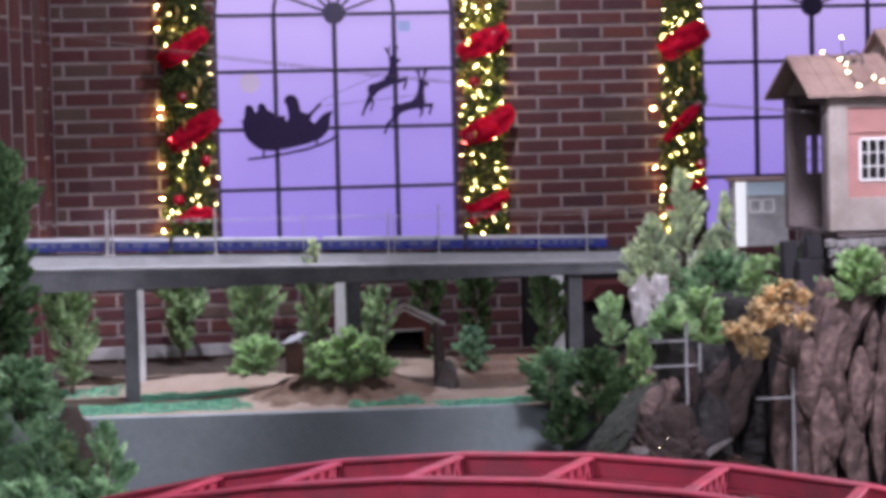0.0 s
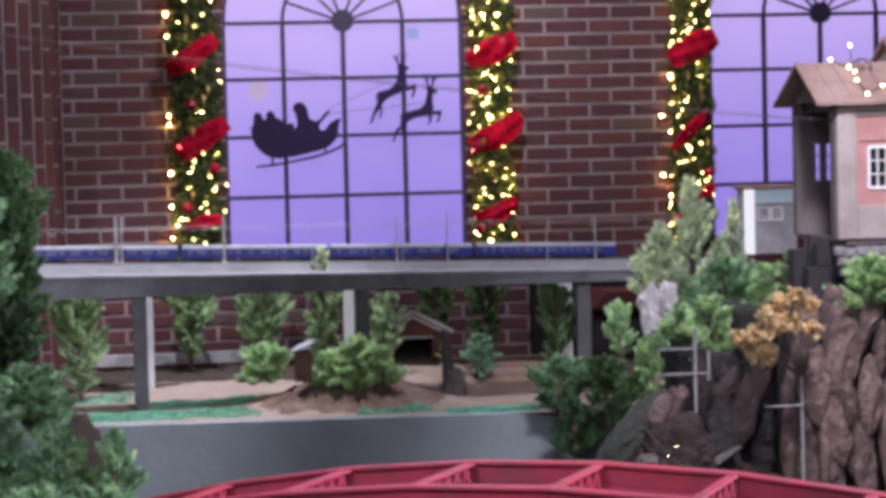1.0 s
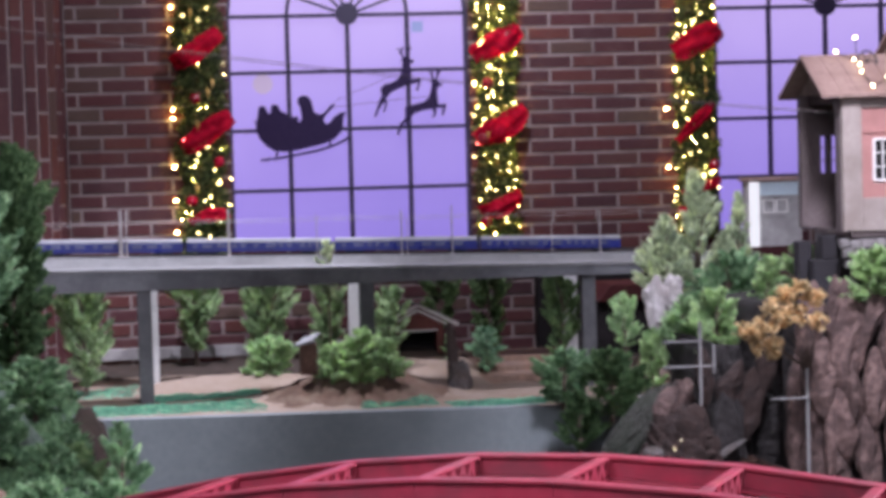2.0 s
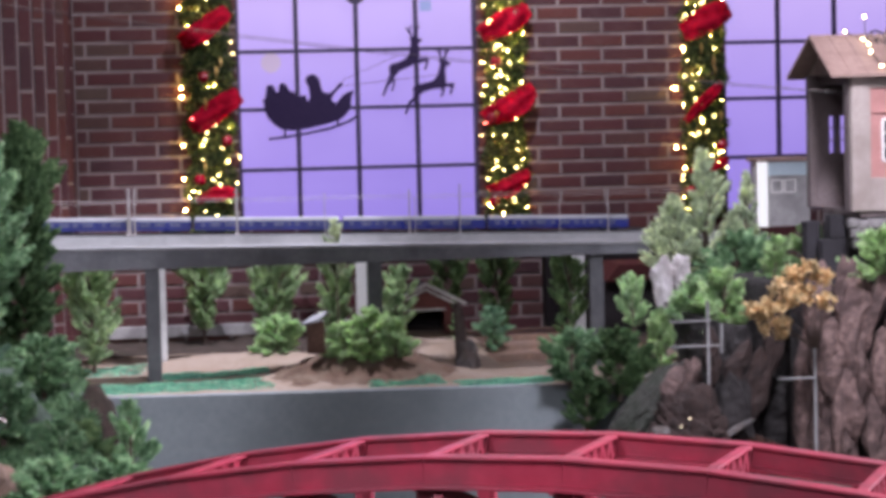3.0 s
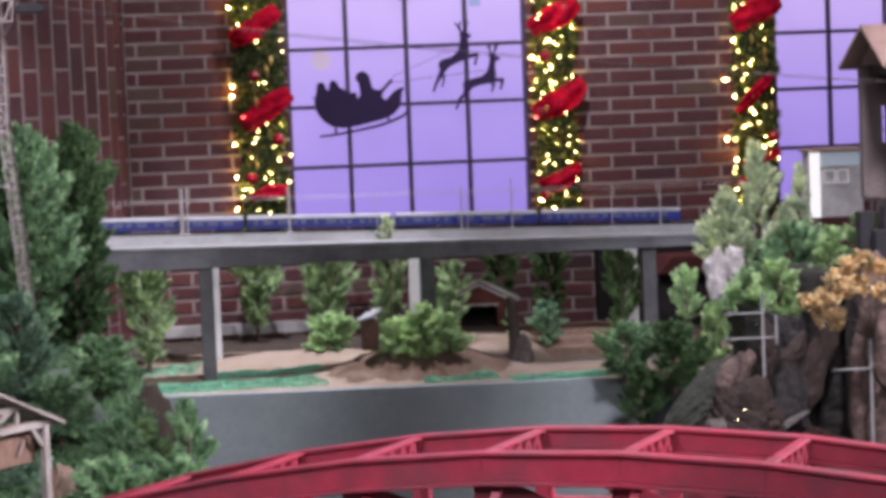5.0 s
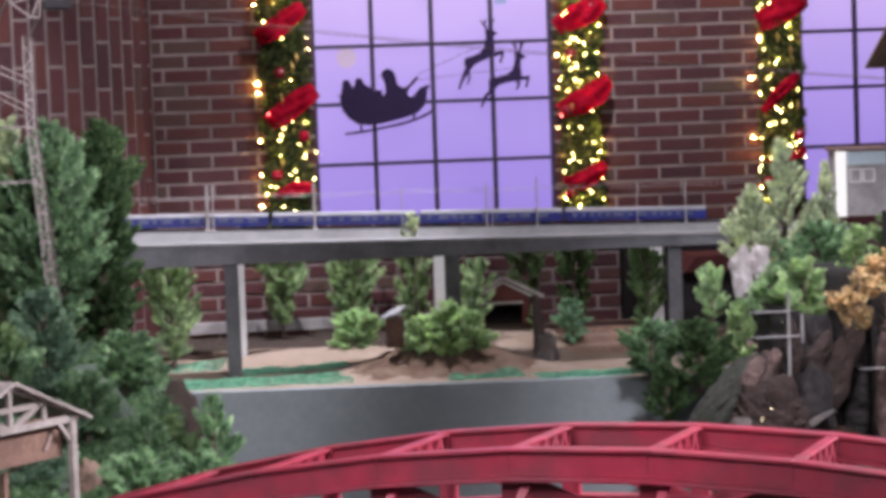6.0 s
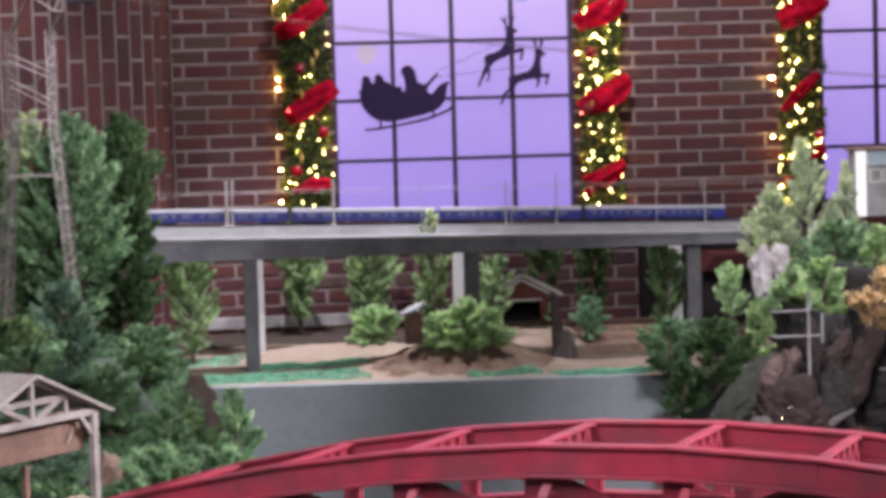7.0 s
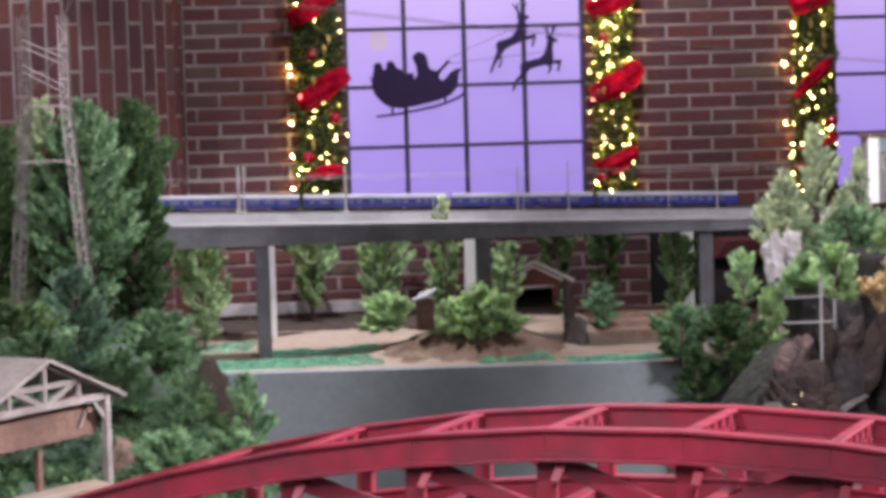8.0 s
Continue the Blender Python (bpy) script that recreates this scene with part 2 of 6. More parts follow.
LEAF_LIGHT = leaf_material("leaf_light_green", (0.30, 0.48, 0.24), (0.54, 0.71, 0.42), (0.76, 0.88, 0.64))
LEAF_ROW = leaf_material("leaf_yellow_green", (0.30, 0.43, 0.23), (0.53, 0.67, 0.41), (0.78, 0.88, 0.65))
LEAF_FRESH = leaf_material("leaf_fresh_green", (0.33, 0.50, 0.24), (0.57, 0.73, 0.41), (0.77, 0.88, 0.61))
LEAF_MID = leaf_material("leaf_mid_green", (0.13, 0.25, 0.13), (0.33, 0.50, 0.30), (0.60, 0.74, 0.52))
LEAF_DARK = leaf_material("leaf_dark_green", (0.045, 0.088, 0.040), (0.125, 0.205, 0.095), (0.26, 0.36, 0.19))
LEAF_BLUE = leaf_material("leaf_blue_green", (0.11, 0.2, 0.14), (0.27, 0.4, 0.29), (0.48, 0.57, 0.44))
LEAF_PALE = leaf_material("leaf_pale_grey_green", (0.42, 0.49, 0.32), (0.69, 0.77, 0.56), (0.86, 0.90, 0.73))
LEAF_OLIVE = leaf_material("leaf_olive", (0.095, 0.165, 0.07), (0.23, 0.34, 0.16), (0.40, 0.51, 0.28))
LEAF_ORANGE = leaf_material("leaf_autumn_orange", (0.42, 0.28, 0.13), (0.74, 0.55, 0.32), (0.88, 0.74, 0.52))
LEAF_MINT = leaf_material("leaf_mint_green", (0.21, 0.40, 0.25), (0.45, 0.66, 0.46), (0.66, 0.82, 0.66))
LEAF_MOSS = leaf_material("leaf_grey_moss", (0.085, 0.150, 0.080), (0.18, 0.30, 0.16), (0.33, 0.45, 0.27))
# The yellow end of the range puts bulb glow into the needle colour.
NEEDLE = leaf_material("garland_needle_glow", (0.020, 0.040, 0.022), (0.115, 0.150, 0.055), (0.44, 0.44, 0.16))

# ---- mesh helpers ----


def mesh_from(name, verts, faces, material, smooth=False):
    me = bpy.data.meshes.new(name)
    me.from_pydata([tuple(v) for v in verts], [], faces)
    me.materials.append(material)
    if smooth:
        me.polygons.foreach_set("use_smooth", [True] * len(me.polygons))
    me.update()
    return me


def part(name, bm, material=None, parent=None, label=""):
    """One mesh object from a bmesh (or a ready mesh), under a thing or a part."""
    if isinstance(bm, bmesh.types.BMesh):
        bmesh.ops.recalc_face_normals(bm, faces=bm.faces)
        me = bpy.data.meshes.new(name)
        bm.to_mesh(me)
        bm.free()
        me.materials.append(material)
    else:
        me = bm
    ob = new(name, me)
    ob.parent = parent
    if label:
        tagged(ob, label)
    return ob


def thing(name, place, label, category, group="", kind=""):
    ob = new(name)
    ob.location = place
    ob.empty_display_size = 0.05
    return tagged(ob, label, category, group, kind)


def slab(bm, x0, x1, y0, y1, z0, z1):
    v = [bm.verts.new((x, y, z)) for z in (z0, z1) for y in (y0, y1) for x in (x0, x1)]
    for f in ((0, 2, 3, 1), (4, 5, 7, 6), (0, 1, 5, 4), (2, 6, 7, 3), (0, 4, 6, 2), (1, 3, 7, 5)):
        bm.faces.new([v[k] for k in f])


def block(x0, x1, y0, y1, z0, z1, edge=0.0, steps=1):
    bm = bmesh.new()
    slab(bm, x0, x1, y0, y1, z0, z1)
    if edge:
        bmesh.ops.bevel(bm, geom=bm.edges[:], offset=edge, segments=steps, affect="EDGES")
    return bm


def beam_into(bm, p, q, wide, deep, up=(0, 0, 1)):
    """A straight bar of rectangular section from p to q."""
    p, q = Vector(p), Vector(q)
    d = (q - p).normalized()
    u = Vector(up)
    if abs(d.dot(u)) > 0.98:
        u = Vector((0, 1, 0))
    s = d.cross(u).normalized()
    u = s.cross(d)
    v = [bm.verts.new(c + s * a * wide / 2 + u * b * deep / 2) for c in (p, q) for a, b in ((-1, -1), (1, -1), (1, 1), (-1, 1))]
    for f in ((0, 3, 2, 1), (4, 5, 6, 7), (0, 1, 5, 4), (1, 2, 6, 5), (2, 3, 7, 6), (3, 0, 4, 7)):
        bm.faces.new([v[k] for k in f])


def beam(p, q, wide, deep, edge=0.0, up=(0, 0, 1)):
    bm = bmesh.new()
    beam_into(bm, p, q, wide, deep, up)
    if edge:
        bmesh.ops.bevel(bm, geom=bm.edges[:], offset=edge, segments=1, affect="EDGES")
    return bm


def tube_into(bm, points, radii, sides=8):
    rings = []
    points = [Vector(p) for p in points]
    for k, p in enumerate(points):
        d = (points[min(k + 1, len(points) - 1)] - points[max(k - 1, 0)]).normalized()
        a = d.cross(Vector((0.3, 1, 0.2))).normalized()
        b = d.cross(a)
        r = radii[k]
        rings.append([bm.verts.new(p + (a * math.cos(w) + b * math.sin(w)) * r) for w in (2 * math.pi * j / sides for j in range(sides))])
    for one, two in zip(rings, rings[1:]):
        for j in range(sides):
            bm.faces.new((one[j], one[(j + 1) % sides], two[(j + 1) % sides], two[j]))
    bm.faces.new(rings[0][::-1])
    bm.faces.new(rings[-1])


def tube(points, radii, sides=8):
    bm = bmesh.new()
    tube_into(bm, points, radii, sides)
    return bm


def prism(outline, y0, y1):
    """A flat outline in x and z, given depth along y."""
    bm = bmesh.new()
    a = [bm.verts.new((x, y0, z)) for x, z in outline]
    b = [bm.verts.new((x, y1, z)) for x, z in outline]
    bm.faces.new(a)
    bm.faces.new(b[::-1])
    n = len(outline)
    for k in range(n):
        bm.faces.new((a[k], b[k], b[(k + 1) % n], a[(k + 1) % n]))
    return bm


def field(name, x0, x1, y0, y1, step, height, material):
    """A sheet of ground with a height for every place."""
    nx, ny = max(int((x1 - x0) / step), 2), max(int((y1 - y0) / step), 2)
    verts, faces = [], []
    for j in range(ny + 1):
        for i in range(nx + 1):
            x, y = x0 + (x1 - x0) * i / nx, y0 + (y1 - y0) * j / ny
            verts.append((x, y, height(x, y)))
    for j in range(ny):
        for i in range(nx):
            a = j * (nx + 1) + i
            faces.append((a, a + 1, a + nx + 2, a + nx + 1))
    return mesh_from(name, verts, faces, material, True)


def bell(x, y, cx, cy, rx, ry):
    return math.exp(-(((x - cx) / rx) ** 2 + ((y - cy) / ry) ** 2))


def rough(x, y, z=0.0, scale=8.0):
    return noise.fractal(Vector((x * scale, y * scale, z * scale)), 0.9, 2.1, 4)


def ease(a, b, v):
    t = min(max((v - a) / (b - a), 0), 1)
    return t * t * (3 - 2 * t)

# ---- hall: walls, floor, ceiling ----
WALL_Y = 10.33
SILL, SPRING = 1.108, 2.20
WINDOWS = [(0.459, 1.606), (2.818, 3.965)]


def structure(name, bm, material, label, category):
    return tagged(part(name, bm, material), label, category, kind="structure")


def arch(x0, x1, steps=20):
    c, r = (x0 + x1) / 2, (x1 - x0) / 2
    return [(c - r * math.cos(math.pi * k / steps), SPRING + r * math.sin(math.pi * k / steps)) for k in range(steps + 1)]


def brick_wall():
    bm = bmesh.new()
    y0, y1 = WALL_Y + 0.005, WALL_Y + 0.16
    edges = [-0.30] + [e for w in WINDOWS for e in w] + [6.0]
    for a, b in zip(edges[::2], edges[1::2]):
        slab(bm, a, b, y0, y1, 0, 3.6)
    for x0, x1 in WINDOWS:
        slab(bm, x0, x1, y0, y1, 0, SILL)
        top = prism(arch(x0, x1) + [(x1, 3.6), (x0, 3.6)], y0, y1)
        me = bpy.data.meshes.new("arch")
        top.to_mesh(me)
        top.free()
        bm.from_mesh(me)
        bpy.data.meshes.remove(me)
    return structure("wall_north", bm, MORTAR, "dark red brick wall with pale mortar joints and two arched windows", "brick wall")


wall_north = brick_wall()
structure("wall_north_left", block(-4.2, -0.62, 10.36, 10.6, 0, 3.6), MORTAR, "brick wall beyond the rounded brick pier", "brick wall")
structure("wall_west", block(-4.2, -4.0, -3, 10.6, 0, 3.6), PLASTER, "plain unseen side wall, pale to bounce light", "wall")
structure("wall_east", block(6.0, 6.2, -3, 10.6, 0, 3.6), PLASTER, "plain unseen side wall, pale to bounce light", "wall")
structure("wall_south", block(-4.2, 6.2, -3.2, -3, 0, 3.6), PLASTER, "plain unseen rear wall, pale to bounce light", "wall")
structure("ceiling", block(-4.2, 6.2, -3.2, 10.6, 3.6, 3.8), PLASTER, "plain unseen ceiling, pale to bounce light", "ceiling")
structure("floor", block(-4.2, 6.2, -3.2, 10.6, -0.2, 0.0), GRAVEL, "dark floor under the railway layout", "floor")


def window(k, x0, x1):
    thing_ob = thing("window_%d" % (k + 1), ((x0 + x1) / 2, WALL_Y, SILL), "arched window with dark muntins over a backlit lavender sheet", "window", "arched windows", "structure")
    base = Matrix.Translation(thing_ob.location).inverted()

    def add(name, bm, material, label=""):
        bmesh.ops.transform(bm, matrix=base, verts=bm.verts)
        return part(name, bm, material, thing_ob, label)

    w = (x1 - x0) / 4
    cx = (x0 + x1) / 2
    y0, y1 = WALL_Y + 0.03, WALL_Y + 0.055
    add("pane", prism(arch(x0, x1) + [(x1, SILL), (x0, SILL)], WALL_Y + 0.075, WALL_Y + 0.08), PANE, "glowing lavender sheet with a pale moon")
    for z in (1.374, 1.660, 1.934, 2.20):
        add("muntin", block(x0, x1, y0, y1, z - 0.0085, z + 0.0085, 0.002), MUNTIN)
    for n in (1, 2, 3):
        x = x0 + w * n
        add("muntin", block(x - 0.010, x + 0.010, y0 + 0.003, y1 + 0.004, SILL, SPRING, 0.002), MUNTIN)
    bm = bmesh.new()
    slab(bm, x0, x0 + 0.014, y0 - 0.02, y1 + 0.01, SILL, SPRING)
    slab(bm, x1 - 0.014, x1, y0 - 0.02, y1 + 0.01, SILL, SPRING)
    slab(bm, x0, x1, y0 - 0.02, y1 + 0.01, SILL, SILL + 0.014)
    add("window_frame", bm, MUNTIN)
    # fan light: hub, spokes and inner arch
    bm = bmesh.new()
    tube_into(bm, [(cx, y0 - 0.006, SPRING + 0.006), (cx, y1, SPRING + 0.006)], [0.053, 0.053], 24)
    add("hub", bm, MUNTIN)
    for a in (20, 45, 70, 110, 135, 160):
        c, s = math.cos(radians(a)), math.sin(radians(a))
        add("spoke", beam((cx, y0 + 0.012, SPRING), (cx + c * 0.29, y0 + 0.012, SPRING + s * 0.29), 0.012, 0.012), MUNTIN)
    for r in (0.287, 0.566):
        bm = bmesh.new()
        pts = [(cx + r * math.cos(radians(a)), y0 + 0.012, SPRING + r * math.sin(radians(a))) for a in range(0, 181, 9)]
        for p, q in zip(pts, pts[1:]):
            beam_into(bm, p, q, 0.016, 0.016, (0, 1, 0))
        add("arch_bar", bm, MUNTIN)
    if k == 0:
        bm = bmesh.new()
        bmesh.ops.create_circle(bm, cap_ends=True, radius=0.047, segments=40, matrix=pose(0.625, WALL_Y + 0.071, 1.882, 90))
        add("moon", bm, MOON, "pale pink moon disc on the sheet")
        add("tag", block(1.345, 1.40, WALL_Y + 0.068, WALL_Y + 0.071, 2.115, 2.165), TAG, "pale blue square on the sheet")
    return thing_ob


MOON = glow_material("moon_disc", (0.60, 0.44, 0.64), 0.92)
TAG = glow_material("blue_square", (0.46, 0.50, 0.94), 0.66)
for k, (x0, x1) in enumerate(WINDOWS):
    window(k, x0, x1)

# rounded brick pier beside the window wall
PIER_R, PIER_X, PIER_Y, PIER_COURSE = 0.45, -0.75, 9.95, 0.075


def pier_core():
    bm = bmesh.new()
    ring = [(-4.0, PIER_Y + 0.005)] + [(PIER_X + (PIER_R - 0.005) * math.sin(radians(a)), PIER_Y + PIER_R - (PIER_R - 0.005) * math.cos(radians(a))) for a in range(0, 91, 6)] + [(PIER_X + PIER_R - 0.005, 10.6), (-4.0, 10.6)]
    lo = [bm.verts.new((x, y, 0)) for x, y in ring]
    hi = [bm.verts.new((x, y, 3.6)) for x, y in ring]
    n = len(ring)
    for k in range(n):
        bm.faces.new((lo[k], lo[(k + 1) % n], hi[(k + 1) % n], hi[k]))
    bm.faces.new(hi)
    bm.faces.new(lo[::-1])
    return structure("wall_pier", bm, MORTAR, "rounded wall end of upright dark red bricks", "brick wall")


wall_pier = pier_core()
structure("baseboard", block(-0.29, 1.24, WALL_Y - 0.02, WALL_Y - 0.002, 0.598, 0.654, 0.003), SKIRT, "whitish board along the foot of the brick wall", "baseboard")
structure("ledge", block(-0.29, 1.84, WALL_Y - 0.05, WALL_Y - 0.002, 0.535, 0.556, 0.003), SAND, "thin sandy ledge along the wall", "ledge")

# Board added to fill the dark area where the bricks end.
structure("dark_board", block(1.897, 2.75, WALL_Y - 0.10, WALL_Y - 0.012, 0.50, 1.04, 0.004), BLACK, "near-black board added behind the end of the viaduct", "board")

# ---- layout ground ----


def front_edge(x):
    return 8.537 - 0.0945 * x


def sand_height(x, y):
    h = 0.55
    h += 0.062 * bell(x, y, 0.42, 9.36, 0.42, 0.13)
    h += 0.070 * bell(x, y, 0.86, 9.02, 0.30, 0.26)
    h += 0.070 * ease(1.02, 1.18, x) * (1 - ease(1.42, 1.52, x)) * ease(9.05, 9.35, y)
    h += 0.030 * bell(x, y, 1.12, 9.0, 0.10, 0.14)
    h += 0.022 * ease(9.2, 9.7, y)
    return h + 0.007 * rough(x, y, 0, 9) + 0.003 * rough(x, y, 3, 30)


def ground_sheet():
    verts, faces, nx, ny = [], [], 150, 64
    for j in range(ny + 1):
        for i in range(nx + 1):
            x = -1.2 + 3.5 * i / nx
            f = front_edge(x)
            y = f + (10.32 - f) * j / ny
            verts.append((x, y, sand_height(x, y) if j else 0.548))
    for j in range(ny):
        for i in range(nx):
            a = j * (nx + 1) + i
            faces.append((a, a + 1, a + nx + 2, a + nx + 1))
    return mesh_from("ground", verts, faces, SAND, True)


tagged(part("ground", ground_sheet(), SAND), "bumpy sand spread over the layout shelf", "sand ground", kind="structure")
# The dark tone of this strip holds the shadow of the rear deck.
tagged(part("soil", field("soil", -1.2, 2.3, 9.66, 10.28, 0.03, lambda x, y: sand_height(x, y) + 0.012 + 0.012 * rough(x, y, 5, 14) - 0.05 * (1 - ease(9.66, 9.80, y + 0.10 * rough(x, y, 2, 4))), SOIL), SOIL), "soil strip below the brick wall, darkened for the rear deck's shadow", "soil", kind="structure")
tagged(part("mulch_mound", field("mulch", 0.40, 1.30, 8.56, 9.40, 0.02, lambda x, y: sand_height(x, y) + 0.085 * bell(x, y, 0.87, 8.87, 0.31, 0.23) - 0.020 + 0.018 * rough(x, y, 2, 11) + 0.010 * rough(x, y, 6, 26), MULCH), MULCH), "brown mulch heaped round the shrubs", "mound", kind="structure")


def turf(label, patches, seed):
    rng = np.random.default_rng(seed)
    verts, faces = [], []
    for x0, x1, y0, y1, count in patches:
        for _ in range(count):
            x, y = rng.uniform(x0, x1), rng.uniform(y0, y1)
            edge = min((x - x0) / (x1 - x0), (x1 - x) / (x1 - x0)) * 6
            side = min((y - y0) / (y1 - y0), (y1 - y) / (y1 - y0)) * 5
            if rng.random() > min(edge, side, 0.5) * 2 + 0.5 * rough(x, y, 1, 7):
                continue
            z, a, s = sand_height(x, y) - 0.002, rng.uniform(0, 6.28), rng.uniform(0.004, 0.010)
            dx, dy, lean = math.cos(a) * s * 0.6, math.sin(a) * s * 0.6, rng.uniform(-0.6, 0.6) * s
            n = len(verts)
            verts += [(x - dx, y - dy, z), (x + dx, y + dy, z), (x + lean, y + lean * 0.6, z + s)]
            faces.append((n, n + 1, n + 2))
    tagged(part("grass", mesh_from("grass", verts, faces, TURF)), label, "grass", kind="stuff")


turf("bluish green model turf on the sand", [(-0.85, 0.50, 8.60, 8.93, 22000), (0.02, 0.50, 9.03, 9.19, 9000), (-0.7, 0.0, 9.20, 9.42, 6000), (0.86, 1.18, 8.50, 8.74, 6500), (1.20, 1.80, 8.42, 8.62, 9000)], 5)

FASCIA = [(-1.3, front_edge(-1.3)), (1.34, front_edge(1.34))] + [(1.34 + 0.08 * k, front_edge(1.34 + 0.08 * k) + 0.0028 * k * k) for k in range(1, 13)]


def fascia_panel():
    bm = bmesh.new()
    rows = []
    for z, out in ((0.0, 0.0), (0.545, 0.0), (0.549, 0.004), (0.552, 0.012)):
        rows.append([bm.verts.new((x, y - 0.006 + out, z)) for x, y in FASCIA])
    for a, b in zip(rows, rows[1:]):
        for k in range(len(FASCIA) - 1):
            bm.faces.new((a[k], a[k + 1], b[k + 1], b[k]))
    back = [[bm.verts.new((x, y + 0.03, z)) for x, y in FASCIA] for z in (0.0, 0.54)]
    for k in range(len(FASCIA) - 1):
        bm.faces.new((back[0][k + 1], back[0][k], back[1][k], back[1][k + 1]))
    return structure("shelf_front", bm, PANEL, "smooth grey painted front panel of the layout shelf", "panel")


fascia_panel()


def hill_height(x, y):
    edge = 0.0 - 0.075 * (y - 5.2)
    top = 0.66 + 0.20 * ease(5.3, 7.0, y) + 0.03 * rough(x, y, 1, 3)
    drop = ease(edge - 0.14, edge + 0.16, x + 0.05 * rough(x, y, 4, 5))
    back = 1 - ease(7.75, 7.98, y)
    front = ease(4.35, 4.75, y)
    return 0.02 + (top - 0.02) * (1 - drop) * back * front + 0.012 * rough(x, y, 2, 16)


tagged(part("hill", field("hill", -2.4, 0.4, 4.2, 8.0, 0.03, hill_height, MOSS), MOSS), "grey green mossy hill under the trees", "hill", kind="structure")


def tufts(label, material, x0, x1, y0, y1, count, size, height, seed):
    """Foam tufts strewn over a slope, as short upright leaves."""
    rng = np.random.default_rng(seed)
    verts, faces = [], []
    for _ in range(count):
        x, y = rng.uniform(x0, x1), rng.uniform(y0, y1)
        z = height(x, y)
        if z < 0.12 or rough(x, y, 9, 6) < -0.22:
            continue
        a, k = rng.uniform(0, 6.28), size * rng.uniform(0.5, 1.4)
        dx, dy = math.cos(a) * k * 0.45, math.sin(a) * k * 0.45
        lx, ly = rng.normal(size=2) * k * 0.5
        n = len(verts)
        verts += [(x - dx, y - dy, z + k * 0.3), (x, y, z - 0.004), (x + dx, y + dy, z + k * 0.3), (x + lx, y + ly, z + k)]
        faces.append((n, n + 1, n + 2, n + 3))
    tagged(part("moss_tufts", mesh_from("moss_tufts", verts, faces, material)), label, "moss", kind="stuff")


tufts("grey green foam tufts over the mossy hill", LEAF_MOSS, -1.5, 0.25, 4.5, 7.6, 60000, 0.020, hill_height, 77)


def lane(s):
    """The old track's line down the canyon, s from 0 to 1."""
    return Vector((1.80 + 0.34 * s + 0.06 * math.sin(s * 2.5), 7.72 - 0.95 * s, 0.53 - 0.10 * s))


def slope_height(x, y):
    ridge = 0.60 * bell(x, y, 2.02, 8.15, 0.34, 0.45) + 0.30 * bell(x, y, 2.0, 7.2, 0.35, 0.6)
    h = 0.02 + ridge + 0.03 * rough(x, y, 7, 7) + 0.012 * rough(x, y, 1, 20)
    s = (7.72 - y) / 0.95
    p = lane(min(max(s, 0), 1.2))
    bed = math.exp(-(((x - p.x) / 0.10) ** 4)) * ease(-0.10, 0.05, s)
    return h * (1 - bed) + (p.z + 0.006 * rough(x, y, 1, 20)) * bed


tagged(part("gravel_slope", field("slope", 1.2, 2.6, 6.2, 8.6, 0.025, slope_height, GRAVEL), GRAVEL), "grey brown gravel slope beside the canyon", "slope", kind="structure")

# ---- trees and shrubs ----


def leaves(rng, centres, axes, length, width, face=None):
    """Folded little leaves: one quad each, turned towards face where that is given."""
    n = len(centres)
    side = np.cross(axes, rng.normal(size=(n, 3)) if face is None else face + rng.normal(size=(n, 3)) * 0.45)
    side /= np.linalg.norm(side, axis=1)[:, None] + 1e-9
    up = np.cross(side, axes)
    l = (length * rng.uniform(0.6, 1.4, n))[:, None] / 2
    w = (width * rng.uniform(0.6, 1.4, n))[:, None] / 2
    fold = up * w * 0.5
    v = np.stack([centres - axes * l, centres + side * w + fold, centres + axes * l, centres - side * w + fold], 1).reshape(-1, 3)
    return v, [(4 * k, 4 * k + 1, 4 * k + 2, 4 * k + 3) for k in range(n)]


def envelope(kind, h):
    if kind == "cone":
        return (1 - h) ** 0.8 * 0.95 * min(1.0, 0.45 + h * 4) + 0.05
    if kind == "oval":
        return math.sqrt(max(1 - (2 * h - 0.95) ** 2, 0.02)) * 0.9 + 0.05
    if kind == "round":
        return math.sqrt(max(1 - (1.6 * h - 0.6) ** 2, 0.03))
    if kind == "vase":
        return (0.30 + 0.95 * h ** 0.7) * min(1.0, math.sqrt(max((1.02 - h) * 4.5, 0.02)))
    if kind == "spire":
        return (1 - h) ** 0.7 * 0.9 * min(1.0, 0.6 + h * 2) + 0.08
    return (1 - h) ** 0.6 * (0.55 + 0.45 * math.cos(h * 26)) + 0.05


def plumes(rng, bases, ways, lengths, spread, per, leaf, slim):
    """Leaves set along tapering sprigs."""
    c = np.repeat(bases, per, 0)
    w = np.repeat(ways, per, 0)
    l = np.repeat(lengths, per)[:, None]
    s = rng.random((len(c), 1)) ** 0.8
    body = spread * l * (0.22 + 0.9 * s) * (1.02 - s) * 1.9
    droop = np.array([0, 0, -0.10]) * l * s * s
    off = rng.normal(size=c.shape)
    off /= np.linalg.norm(off, axis=1)[:, None]
    c = c + w * l * s + off * body * rng.random((len(c), 1)) ** 0.5 + droop
    axes = w * 1.15 + off * 0.62 + rng.normal(size=c.shape) * 0.22
    axes /= np.linalg.norm(axes, axis=1)[:, None]
    return leaves(rng, c, axes, leaf, leaf * slim, off * 0.7 + np.array([0, -0.6, 0.75]))


